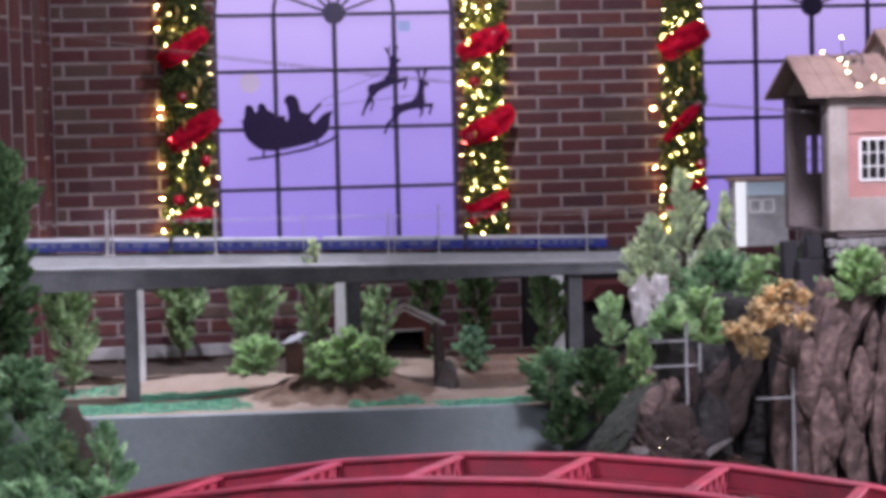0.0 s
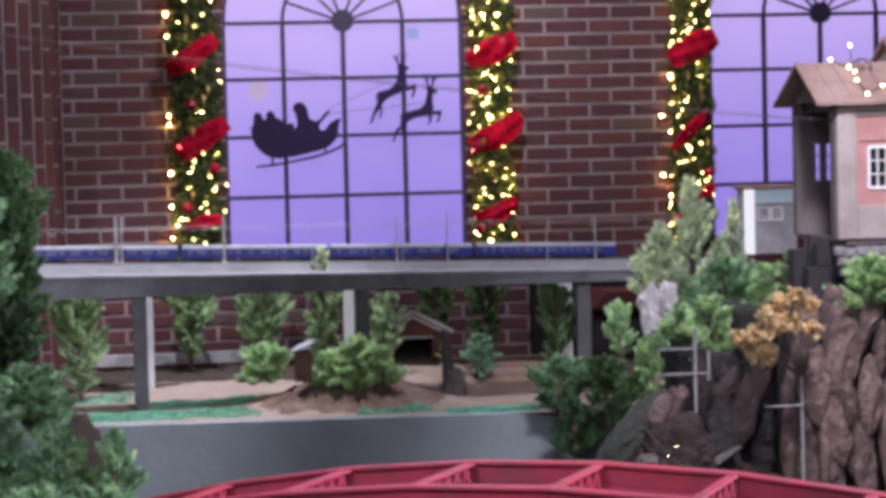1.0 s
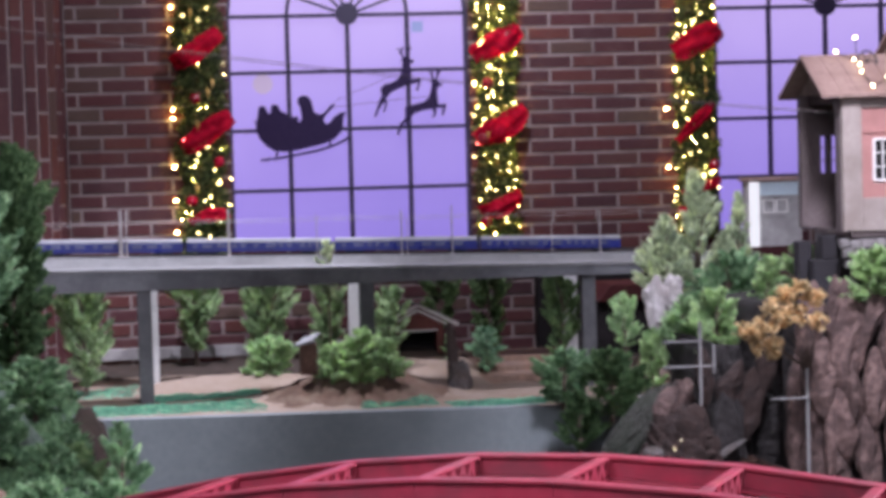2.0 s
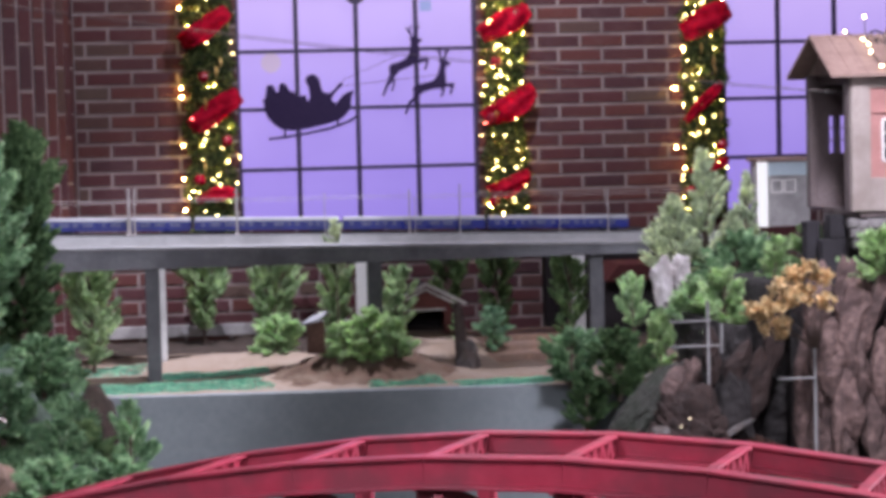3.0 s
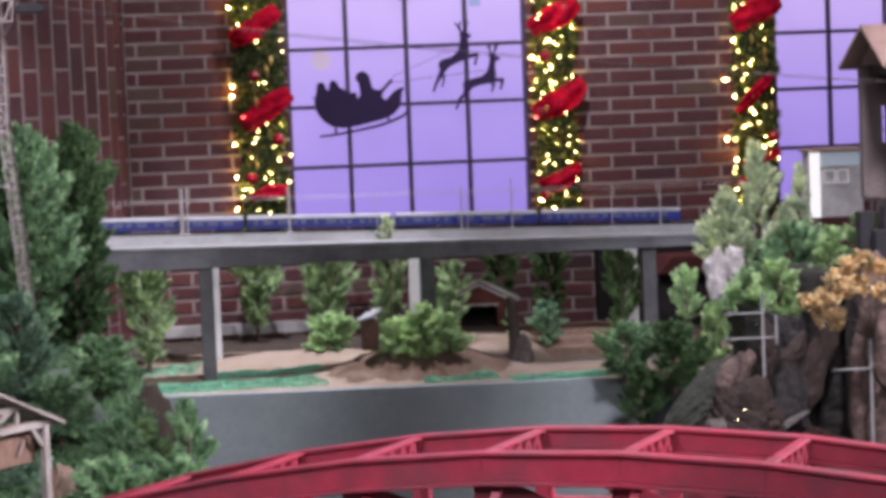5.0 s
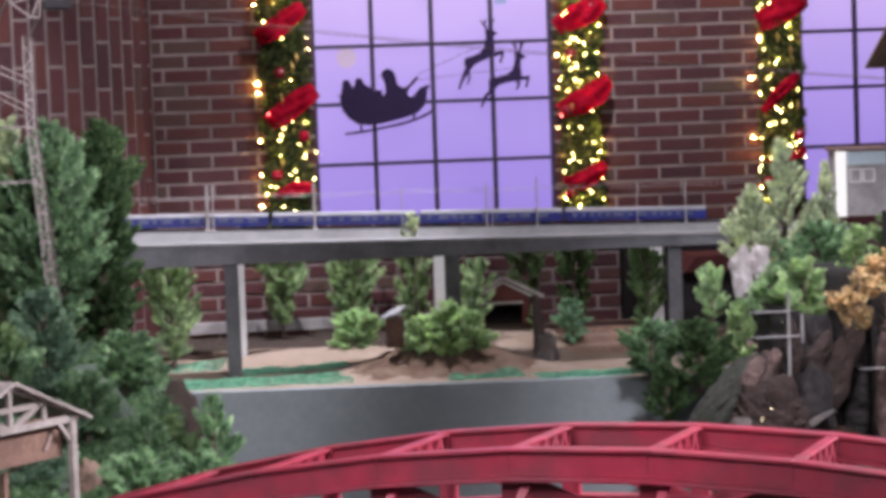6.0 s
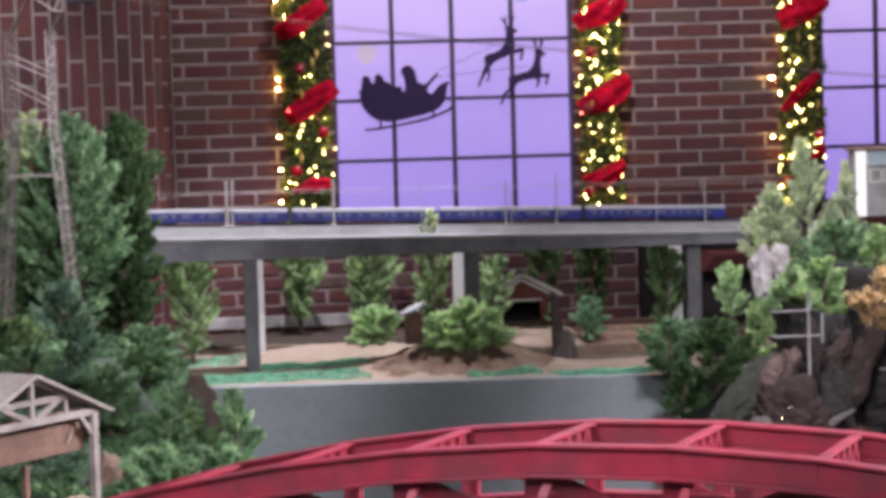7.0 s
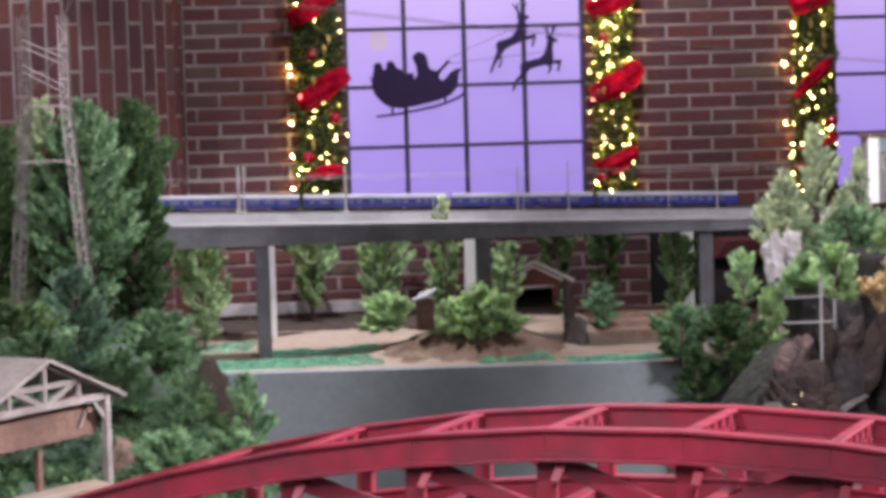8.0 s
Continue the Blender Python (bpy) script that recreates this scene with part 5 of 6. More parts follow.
for x, y, z, w, h in ((0.0, 0.0, 0.0, 0.09, 0.16), (0.02, 0.02, 0.162, 0.055, 0.08), (-0.045, 0.09, 0.0, 0.05, 0.22)):
    part("crate", block(x - w / 2, x + w / 2, y - 0.03, y + 0.03, z, z + h, 0.003), CRATE, dark)

lights = thing("light_string", (2.5, 7.5, 1.86), "string of warm fairy lights over the house roof", "light string")
pts = [(2.426, 7.308, 1.873), (2.472, 7.255, 1.845), (2.482, 7.223, 1.828), (2.470, 7.169, 1.799), (2.478, 7.080, 1.750), (2.548, 7.129, 1.777), (2.569, 7.107, 1.765)]
part("cord", tube([Vector(p) - Vector((2.5, 7.5, 1.862)) for p in pts], [0.0018] * len(pts), 5), DARK_METAL, lights)
for p in pts:
    bm = bmesh.new()
    bmesh.ops.create_icosphere(bm, subdivisions=2, radius=0.0045, matrix=Matrix.Translation(Vector(p) - Vector((2.5, 7.5, 1.86))))
    part("bulb", bm, BULB_PALE, lights)
mast = thing("lamp_mast", (2.497, 7.300, 1.862), "thin mast with one warm bulb on the roof", "lamp")
part("mast", tube([(0, 0, 0), (-0.004, 0, 0.057)], [0.002, 0.0015], 6), DARK_METAL, mast)
bm = bmesh.new()
bmesh.ops.create_icosphere(bm, subdivisions=2, radius=0.0045, matrix=Matrix.Translation((-0.004, 0, 0.060)))
part("bulb", bm, BULB_PALE, mast)
wreath = thing("wheel", (2.514, 7.240, 1.838), "dark thin wheel lying on the roof", "wheel")
bm = bmesh.new()
ring = [(0.034 * math.cos(a), 0.006 * math.sin(a), 0.034 * math.sin(a)) for a in np.linspace(0, 2 * math.pi, 25)]
tube_into(bm, ring, [0.003] * len(ring), 6)
part("rim", bm, DARK_METAL, wreath)
for a in (0, 60, 120):
    c, s = math.cos(radians(a)) * 0.033, math.sin(radians(a)) * 0.033
    part("spoke", tube([(-c, 0, -s), (c, 0, s)], [0.0015, 0.0015], 5), DARK_METAL, wreath)

# ---- red truss bridge ----
B_ORIGIN, B_ALONG, B_ACROSS = Vector((0.653, 4.2245, 0)), Vector((0.888, -0.461, 0)).normalized(), Vector((-0.461, -0.888, 0)).normalized()
PANEL_LEN, B_WIDE, B_DEPTH, B_TILT = 0.262, 0.35, 0.165, 0.0075
NODES = list(range(-6, 8))


def chord_z(s):
    return 1.000 - 0.122 * (s - 0.19) ** 2


bridge = thing("truss_bridge", (0.8, 4.0, 0.55), "red painted steel truss bridge with an arched top chord", "bridge")
bri = Matrix.Translation(bridge.location).inverted()


def on_bridge(k, side, z):
    p = B_ORIGIN + B_ALONG * (k * PANEL_LEN) + B_ACROSS * (B_WIDE * side)
    return Vector((p.x, p.y, z + B_TILT * side))


def to_bridge(name, bm, label="", parent=None):
    bmesh.ops.transform(bm, matrix=bri, verts=bm.verts)
    return part(name, bm, RED, parent or bridge, label)


for side, DEEP in ((0, 0.047), (1, 0.058)):
    for a, b in zip(NODES, NODES[1:]):
        za, zb = chord_z(a * PANEL_LEN), chord_z(b * PANEL_LEN)
        p, q = on_bridge(a, side, za - DEEP / 2), on_bridge(b, side, zb - DEEP / 2)
        over = (q - p).normalized() * 0.0002
        chord = to_bridge("top_chord", beam(p + over, q - over, 0.022, DEEP - 0.012, 0.0008), "box section top chord")
        up = Vector((0, 0, DEEP / 2 - 0.003))
        to_bridge("flange", beam(p + up + over, q + up - over, 0.038, 0.006, 0.001), "", chord)
        to_bridge("flange", beam(p - up + over, q - up - over, 0.078, 0.006, 0.001), "", chord)
        lo_p, lo_q = on_bridge(a, side, za - B_DEPTH), on_bridge(b, side, zb - B_DEPTH)
        low = to_bridge("bottom_chord", beam(lo_p + over, lo_q - over, 0.022, 0.040, 0.002), "arched bottom chord")
        to_bridge("flange", beam(lo_p + over + Vector((0, 0, 0.0225)), lo_q - over + Vector((0, 0, 0.0225)), 0.036, 0.005, 0.001), "", low)
        # diagonals fall towards the middle of the span
        if b * PANEL_LEN <= 0.3:
            d0, d1 = p - up, lo_q
        else:
            d0, d1 = q - up, lo_p
        to_bridge("diagonal", beam(d0, d1, 0.036, 0.012, 0.002, B_ACROSS), "flat red diagonal")
    for k in NODES:
        z = chord_z(k * PANEL_LEN) - DEEP + 0.004
        to_bridge("post", beam(on_bridge(k, side, z - 0.10), on_bridge(k, side, z), 0.020, 0.036, 0.002, B_ALONG), "upright truss post")
        # gusset plate beside the post
        g0 = on_bridge(k, side, z - 0.004) + B_ALONG * 0.034 + B_ACROSS * 0.012
        to_bridge("gusset", beam(g0, g0 + B_ACROSS * 0.034 - B_ALONG * 0.006 + Vector((0, 0, -0.036)), 0.019, 0.005, 0.002, B_ACROSS), "slanted gusset plate")
for k in NODES:
    z = chord_z(k * PANEL_LEN)
    p, q = on_bridge(k, 0, z - 0.006), on_bridge(k, 1, z - 0.006)
    strut = to_bridge("cross_strut", beam(p, q, 0.024, 0.007, 0.002), "latticed cross strut")
    lo, out = Vector((0, 0, -0.050)), B_ALONG * 0.0075
    to_bridge("strut_chord", beam(p + lo, q + lo, 0.016, 0.007, 0.001), "", strut)
    for n in range(12):
        a, b = p.lerp(q, (n + 0.4) / 12.8), p.lerp(q, (n + 1.4) / 12.8)
        if n % 2:
            a, b = b, a
        to_bridge("lacing", beam(a + out, b + lo + out, 0.013, 0.004, 0, B_ALONG), "", strut)
    for e, s in ((p, 1), (q, -1)):
        e = e + B_ACROSS * (0.026 * s)
        to_bridge("end_plate", beam(e + lo, e, 0.026, 0.005, 0.001, B_ALONG), "", strut)
    to_bridge("floor_beam", beam(on_bridge(k, 0, z - B_DEPTH), on_bridge(k, 1, z - B_DEPTH), 0.03, 0.026, 0.002))
for k in (NODES[0], NODES[-1]):
    c = on_bridge(k, 0.5, 0)
    ab = tagged(part("abutment", block(-0.09, 0.09, -0.20, 0.20, 0, chord_z(k * PANEL_LEN) - B_DEPTH - 0.018, 0.006), CONCRETE), "plain grey concrete block under the bridge end", "abutment", "bridge abutments", "structure")
    ab.location = (c.x, c.y, 0)
    ab.rotation_euler = (0, 0, math.atan2(B_ALONG.y, B_ALONG.x))

# ---- canyon: line poles and old track ----


POLE = surface("dull_pole_paint", (0.25, 0.24, 0.24), (0.36, 0.35, 0.35), (0.19, 0.18, 0.18), 0.6, relief=0.1)


def line_pole(x, y, z, tall, bars, label):
    ob = thing("line_pole", (x, y, z), label, "pole", "line poles in the canyon")
    part("mast", tube([(0, 0, -0.02), (0, 0, tall)], [0.0055, 0.0048], 10), POLE, ob)
    for bx0, bx1, bz in bars:
        part("crossbar", tube([(bx0, -0.009, bz), (bx1, -0.009, bz)], [0.0032, 0.0032], 8), POLE, ob)
        if bx1 > 0.04:
            part("hanger", tube([(0.043, -0.014, bz + 0.075), (0.043, -0.014, bz - 0.025)], [0.0045, 0.0045], 8), POLE, ob)


line_pole(1.893, 7.2, slope_height(1.893, 7.2), 0.965 - slope_height(1.893, 7.2), [(-0.135, 0.006, 0.898 - slope_height(1.893, 7.2)), (-0.135, 0.05, 0.812 - slope_height(1.893, 7.2))], "pale line pole with two thin crossbars")
line_pole(2.155, 6.84, slope_height(2.155, 6.84), 0.83 - slope_height(2.155, 6.84), [(-0.13, 0.0, 0.735 - slope_height(2.155, 6.84))], "pale line pole with one crossbar before the cliff")

old_track = thing("old_track", (1.97, 7.25, 0.0), "rusty model track curving down into the canyon", "railway track")


for off in (-0.022, 0.022):
    pts = []
    for n in range(14):
        s = n / 13
        d = (lane(s + 0.02) - lane(s)).normalized()
        c = lane(s) + d.cross(Vector((0, 0, 1))) * off
        pts.append(Vector((c.x - 1.97, c.y - 7.25, lane(s).z + 0.014)))
    part("rail", tube(pts, [0.004] * len(pts), 6), RUST, old_track)
for n in range(22):
    s = n / 21
    d = (lane(s + 0.02) - lane(s)).normalized()
    side = d.cross(Vector((0, 0, 1)))
    a, b = lane(s) - side * 0.042, lane(s) + side * 0.042
    za = zb = lane(s).z + 0.006
    part("sleeper", beam((a.x - 1.97, a.y - 7.25, za), (b.x - 1.97, b.y - 7.25, zb), 0.015, 0.008, 0.001), RUST, old_track)

for x, z in ((1.731, 0.571), (1.757, 0.603)):
    y = 6.95
    ob = thing("track_lamp", (x, y, z - 0.05), "tiny warm lamp on a short stem beside the old track", "lamp", "tiny lamps by the old track")
    part("stem", tube([(0, 0, -0.25), (0, 0, 0.046)], [0.002, 0.0015], 6), DARK_METAL, ob)
    bm = bmesh.new()
    bmesh.ops.create_icosphere(bm, subdivisions=2, radius=0.0013, matrix=Matrix.Translation((0, -0.002, 0.05)))
    part("bulb", bm, BULB_PALE, ob)

# ---- lattice tower and cable ----
tower = thing("lattice_tower", (-0.66, 7.05, 0.80), "slender pale lattice tower on the hill", "tower")
T_LOW, T_KINK, T_TOP = 0.130, 0.81, 1.10


def tower_leg(sx, sy, h):
    r = max(T_LOW - 0.0815 * h, T_LOW - 0.0815 * T_KINK)
    return Vector((sx * r, sy * r * 0.8, h))


for sx, sy in ((1, -1), (-1, -1), (1, 1), (-1, 1)):
    bm = bmesh.new()
    for ox, oy in ((-0.0125, 0), (0.0125, 0)):
        o = Vector((ox, oy, 0))
        for h0, h1 in ((-0.05, T_KINK), (T_KINK, T_TOP)):
            beam_into(bm, tower_leg(sx, sy, h0) + o, tower_leg(sx, sy, h1) + o, 0.0040, 0.0040)
    h = 0.0
    while h < T_TOP - 0.10:
        a, b = Vector((-0.0125, 0, 0)), Vector((0.0125, 0, 0))
        beam_into(bm, tower_leg(sx, sy, h) + a, tower_leg(sx, sy, h) + b, 0.005, 0.007)
        for p, q, lo, hi in ((a, b, 0.008, 0.044), (b, a, 0.046, 0.082)):
            beam_into(bm, tower_leg(sx, sy, h + lo) + p, tower_leg(sx, sy, h + hi) + q, 0.0028, 0.0035)
        h += 0.09
    # Only the front right leg gets the lit tone, the others the shaded one.
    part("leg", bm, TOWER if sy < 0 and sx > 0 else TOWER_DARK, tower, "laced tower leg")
for h0, h1 in ((0.855, 0.925), (0.945, 1.005)):
    for off in (0.0, 0.022):
        part("brace", beam(tower_leg(-1, -1, h1 + off), tower_leg(1, -1, h0 + off), 0.0022, 0.0038), TOWER, tower)
for h0 in (0.64, 0.815):
    part("strut", beam(tower_leg(-1, -1, h0), tower_leg(1, -1, h0), 0.003, 0.005), TOWER, tower)
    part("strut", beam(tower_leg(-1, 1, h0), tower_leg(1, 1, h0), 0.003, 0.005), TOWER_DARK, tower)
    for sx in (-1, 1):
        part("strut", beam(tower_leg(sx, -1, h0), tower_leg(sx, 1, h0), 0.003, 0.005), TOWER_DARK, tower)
part("brace", beam(tower_leg(-1, 1, 0.85), tower_leg(1, 1, 1.00), 0.003, 0.004), TOWER_DARK, tower)
arm = [Vector((x, -0.08, z)) for x, z in ((0.024, 1.203), (0.084, 1.157), (0.110, 1.157), (0.115, 1.231), (0.020, 1.231))]
bracket = part("arm", beam(arm[0], arm[1], 0.004, 0.006), TOWER, tower, "pale bracket arm of the cableway")
for a, b in list(zip(arm[1:], arm[2:])) + [(arm[4], arm[0]), (arm[0], arm[3]), (arm[1], arm[3])]:
    part("arm_bar", beam(a, b, 0.004, 0.005), TOWER, bracket)
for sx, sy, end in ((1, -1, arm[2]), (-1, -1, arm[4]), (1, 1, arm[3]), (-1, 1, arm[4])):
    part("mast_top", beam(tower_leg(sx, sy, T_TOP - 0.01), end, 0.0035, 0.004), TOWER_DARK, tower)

cable = thing("cable", (0.8, 7.1, 1.9), "thin grey cable strung from the tower to the house", "cable")
for dz, dx in ((0.0, 0.0), (-0.010, 0.25)):
    pts = []
    for n in range(25):
        s = n / 24
        x = -0.62 + (2.50 - -0.62 + dx * 0.2) * s
        pts.append((x - 0.8, 0.0 + 0.7 * max(s - 0.9, 0), 2.035 - 0.385 * s - 0.03 * math.sin(math.pi * s) + dz - 1.9))
    part("strand", tube(pts, [0.0011] * len(pts), 5), TOWER_DARK if dz == 0 else DARK_METAL, cable)
hook = thing("cable_hook", (2.395, 7.40, 1.668), "short pale rod that holds the cable", "hook")
part("rod", tube([(-0.03, -0.05, 0.002), (0.04, 0.05, 0)], [0.004, 0.004], 8), TRIM, hook)
gondola = thing("gondola", (-0.50, 7.08, 1.985), "dark cable car hanging from the cable", "gondola")
part("cabin", block(-0.045, 0.045, -0.03, 0.03, 0, 0.030, 0.006, 2), CRATE, gondola)
part("hanger", tube([(0, 0, 0.03), (0, 0, 0.045)], [0.003, 0.003], 6), SHADE, gondola)

# ---- open stall by the bridge ----
stall = thing("stall", (-0.37, 5.05, 0.66), "open timber stall with a gable truss and grey board roof", "stall")


def at_stall(s, b, z):
    """s along the gable from its inner corner, b back along the ridge, z over the ground there."""
    return Vector((-s, b, z))


stall.matrix_world = Matrix(((0.61, -0.79, 0, -0.37), (0.79, 0.61, 0, 5.05), (0, 0, 1, 0.66), (0, 0, 0, 1)))
W, EAVE, PEAK, LONG = 0.434, 0.285, 0.385, 0.50
for b in (0.0, LONG):
    truss = part("bottom_tie", beam(at_stall(-0.01, b, EAVE), at_stall(W + 0.01, b, EAVE), 0.012, 0.016, 0.001), WOOD, stall, "gable truss tie")
    for s in (0.0, W):
        part("rafter", beam(at_stall(s - 0.03 if s == 0 else s + 0.03, b, EAVE + 0.002), at_stall(W / 2, b, PEAK - 0.004), 0.012, 0.014, 0.001), WOOD, truss)
    part("king_post", beam(at_stall(W / 2, b, EAVE), at_stall(W / 2, b, PEAK - 0.01), 0.012, 0.012, 0.001, (0, 1, 0)), WOOD, truss)
    part("collar", beam(at_stall(W * 0.24, b, EAVE + 0.045), at_stall(W * 0.76, b, EAVE + 0.045), 0.010, 0.013, 0.001), WOOD, truss)
    for s0, s1 in ((0.5, 0.27), (0.5, 0.73)):
        part("web", beam(at_stall(W * s0, b, EAVE), at_stall(W * s1, b, EAVE + 0.045), 0.010, 0.012, 0.001), WOOD, truss)
    for s in (0.24, 0.76):
        part("web", beam(at_stall(W * s, b, EAVE), at_stall(W * s, b, EAVE + 0.045), 0.010, 0.010, 0.001, (0, 1, 0)), WOOD, truss)
for s, b in ((0.012, 0.0), (W - 0.012, 0.0), (0.012, LONG), (W - 0.012, LONG)):
    part("post", beam(at_stall(s, b, -0.06), at_stall(s, b, EAVE), 0.017, 0.017, 0.001, (0, 1, 0)), WOOD, stall, "square timber post")
for s in (0.0, W):
    sign = -1 if s == 0 else 1
    roof = part("roof", beam(at_stall(W / 2, LONG / 2, PEAK + 0.006), at_stall(s + sign * 0.035, LONG / 2, EAVE - 0.004), LONG + 0.05, 0.008, 0.001), WOOD, stall, "grey board roof slope")
    part("knee_brace", beam(at_stall(s + (0.012 if s == 0 else -0.012), 0, EAVE - 0.06), at_stall(s + (0.055 if s == 0 else -0.055), 0, EAVE - 0.008), 0.008, 0.010), WOOD, stall)
part("back_board", block(0.02 - W, -0.022, 0.022, 0.030, EAVE - 0.088, EAVE + 0.01, 0.001), PLANK_BROWN, stall, "brown hanging board")
part("inner_post", beam(at_stall(0.20, 0.040, -0.06), at_stall(0.20, 0.040, EAVE - 0.10), 0.014, 0.014, 0.001, (0, 1, 0)), PLANK_BROWN, stall)
part("notice", beam((-0.088, 0.017, EAVE - 0.066), (-0.066, 0.017, EAVE - 0.030), 0.005, 0.012, 0.001, (0, 1, 0)), GABLE, stall, "tan strip on the board")
tagged(part("plank", beam((-0.56, 4.62, 0.772), (-0.372, 4.74, 0.790), 0.07, 0.02, 0.003), SAND), "tan plank beside the bridge end", "plank")

# ---- sleigh and reindeer cut-outs before the window ----


def cutout(name, outlines, place, size, label, category):
    """A thick flat cut-out made of closed outlines in one mesh."""
    bm = bmesh.new()
    for k, outline in enumerate(outlines):
        one = prism([(x * size, z * size) for x, z in outline], -0.004 - 0.0004 * k, 0.004 + 0.0004 * k)
        me = bpy.data.meshes.new("outline")
        one.to_mesh(me)
        one.free()
        bm.from_mesh(me)
        bpy.data.meshes.remove(me)
    ob = tagged(part(name, bm, CUTOUT), label, category)
    ob.location = place
    return ob


SLEIGH_HULL = [(-0.218, 0.037), (-0.205, 0.029), (-0.201, -0.015), (-0.188, -0.048), (-0.159, -0.082), (-0.124, -0.106), (-0.074, -0.115), (-0.003, -0.107), (0.068, -0.092), (0.119, -0.08), (0.166, -0.061), (0.197, -0.03), (0.209, 0.005), (0.213, 0.043), (0.226, 0.063), (0.218, 0.069), (0.198, 0.063), (0.174, 0.05), (0.153, 0.026), (0.137, 0.011), (0.112, 0.028), (0.003, 0.024), (-0.1, 0.033), (-0.198, 0.033)]
SLEIGH_LOAD = [(-0.201, 0.025), (-0.192, 0.065), (-0.189, 0.095), (-0.177, 0.105), (-0.158, 0.102), (-0.149, 0.084), (-0.143, 0.068), (-0.132, 0.074), (-0.129, 0.103), (-0.113, 0.113), (-0.096, 0.105), (-0.084, 0.078), (-0.059, 0.068), (-0.043, 0.043), (-0.028, 0.051), (-0.004, 0.051), (0.001, 0.02)]
SLEIGH_RIDER = [(-0.002, 0.015), (0.015, 0.04), (0.014, 0.065), (0.008, 0.096), (-0.006, 0.118), (0.002, 0.14), (0.024, 0.151), (0.046, 0.145), (0.062, 0.125), (0.068, 0.094), (0.074, 0.069), (0.089, 0.063), (0.108, 0.058), (0.129, 0.074), (0.15, 0.097), (0.165, 0.11), (0.174, 0.1), (0.16, 0.086), (0.144, 0.07), (0.125, 0.05), (0.114, 0.012)]
SLEIGH_SKID = [(-0.184, -0.156), (-0.184, -0.146), (-0.105, -0.138), (-0.003, -0.123), (0.098, -0.103), (0.158, -0.085), (0.209, -0.064), (0.232, -0.048), (0.236, -0.058), (0.213, -0.076), (0.159, -0.097), (0.098, -0.116), (-0.004, -0.134), (-0.105, -0.15)]
SLEIGH_STAY1 = [(-0.112, -0.108), (-0.102, -0.108), (-0.103, -0.143), (-0.113, -0.144)]
SLEIGH_STAY2 = [(0.14, -0.064), (0.15, -0.06), (0.15, -0.091), (0.14, -0.094)]
cutout("sleigh_cutout", [SLEIGH_HULL, SLEIGH_LOAD, SLEIGH_RIDER, SLEIGH_SKID, SLEIGH_STAY1, SLEIGH_STAY2], (0.785, WALL_Y - 0.012, 1.672), 1.0, "dark flat cut-out of a loaded sleigh", "decoration")
UPPER_BODY = [(-0.079, -0.029), (-0.076, -0.011), (-0.061, 0.001), (-0.031, 0.007), (-0.002, 0.02), (0.017, 0.042), (0.026, 0.07), (0.03, 0.101), (0.024, 0.119), (0.037, 0.131), (0.05, 0.126), (0.067, 0.12), (0.084, 0.112), (0.079, 0.101), (0.066, 0.097), (0.068, 0.07), (0.071, 0.029), (0.056, 0.006), (0.03, -0.012), (-0.001, -0.023), (-0.03, -0.038), (-0.051, -0.062), (-0.069, -0.065)]
UPPER_HIND1 = [(-0.051, -0.055), (-0.067, -0.087), (-0.089, -0.116), (-0.102, -0.151), (-0.112, -0.151), (-0.1, -0.113), (-0.092, -0.094), (-0.077, -0.054)]
UPPER_HIND2 = [(-0.066, -0.059), (-0.051, -0.07), (-0.052, -0.1), (-0.063, -0.129), (-0.071, -0.129), (-0.06, -0.1)]
UPPER_FORE = [(0.057, 0.007), (0.064, 0.019), (0.11, 0.029), (0.114, 0.012), (0.098, -0.034), (0.09, -0.029), (0.102, 0.01), (0.072, -0.001)]
UPPER_ANTLER1 = [(0.031, 0.126), (0.02, 0.146), (0.004, 0.172), (0.009, 0.174), (0.022, 0.156), (0.029, 0.18), (0.034, 0.18), (0.029, 0.149), (0.039, 0.129)]
UPPER_ANTLER2 = [(0.041, 0.128), (0.049, 0.149), (0.045, 0.173), (0.051, 0.173), (0.055, 0.159), (0.07, 0.179), (0.074, 0.176), (0.058, 0.147), (0.049, 0.125)]
cutout("reindeer_cutout", [UPPER_BODY, UPPER_HIND1, UPPER_HIND2, UPPER_FORE, UPPER_ANTLER1, UPPER_ANTLER2], (1.258, WALL_Y - 0.012, 1.864), 1.0, "dark flat cut-out of a leaping reindeer", "decoration")
LOWER_BODY = [(-0.089, -0.025), (-0.091, -0.008), (-0.082, 0.003), (-0.036, 0.015), (0.004, 0.024), (0.025, 0.043), (0.037, 0.073), (0.043, 0.11), (0.033, 0.12), (0.049, 0.129), (0.066, 0.124), (0.093, 0.105), (0.088, 0.096), (0.07, 0.094), (0.066, 0.065), (0.07, 0.029), (0.067, -0.003), (0.036, -0.012), (-0.006, -0.018), (-0.045, -0.03), (-0.062, -0.049), (-0.083, -0.049)]
LOWER_HIND = [(-0.062, -0.039), (-0.076, -0.064), (-0.104, -0.087), (-0.123, -0.131), (-0.132, -0.13), (-0.116, -0.079), (-0.09, -0.054), (-0.088, -0.034)]
LOWER_HIND2 = [(-0.083, -0.034), (-0.068, -0.039), (-0.071, -0.07), (-0.084, -0.095), (-0.09, -0.092), (-0.08, -0.066)]
LOWER_FORE1 = [(0.063, -0.009), (0.065, 0.011), (0.109, 0.012), (0.107, -0.003), (0.093, -0.044), (0.085, -0.041), (0.094, -0.006)]
LOWER_FORE2 = [(0.04, -0.01), (0.06, -0.002), (0.062, -0.029), (0.046, -0.054), (0.04, -0.05), (0.051, -0.029)]
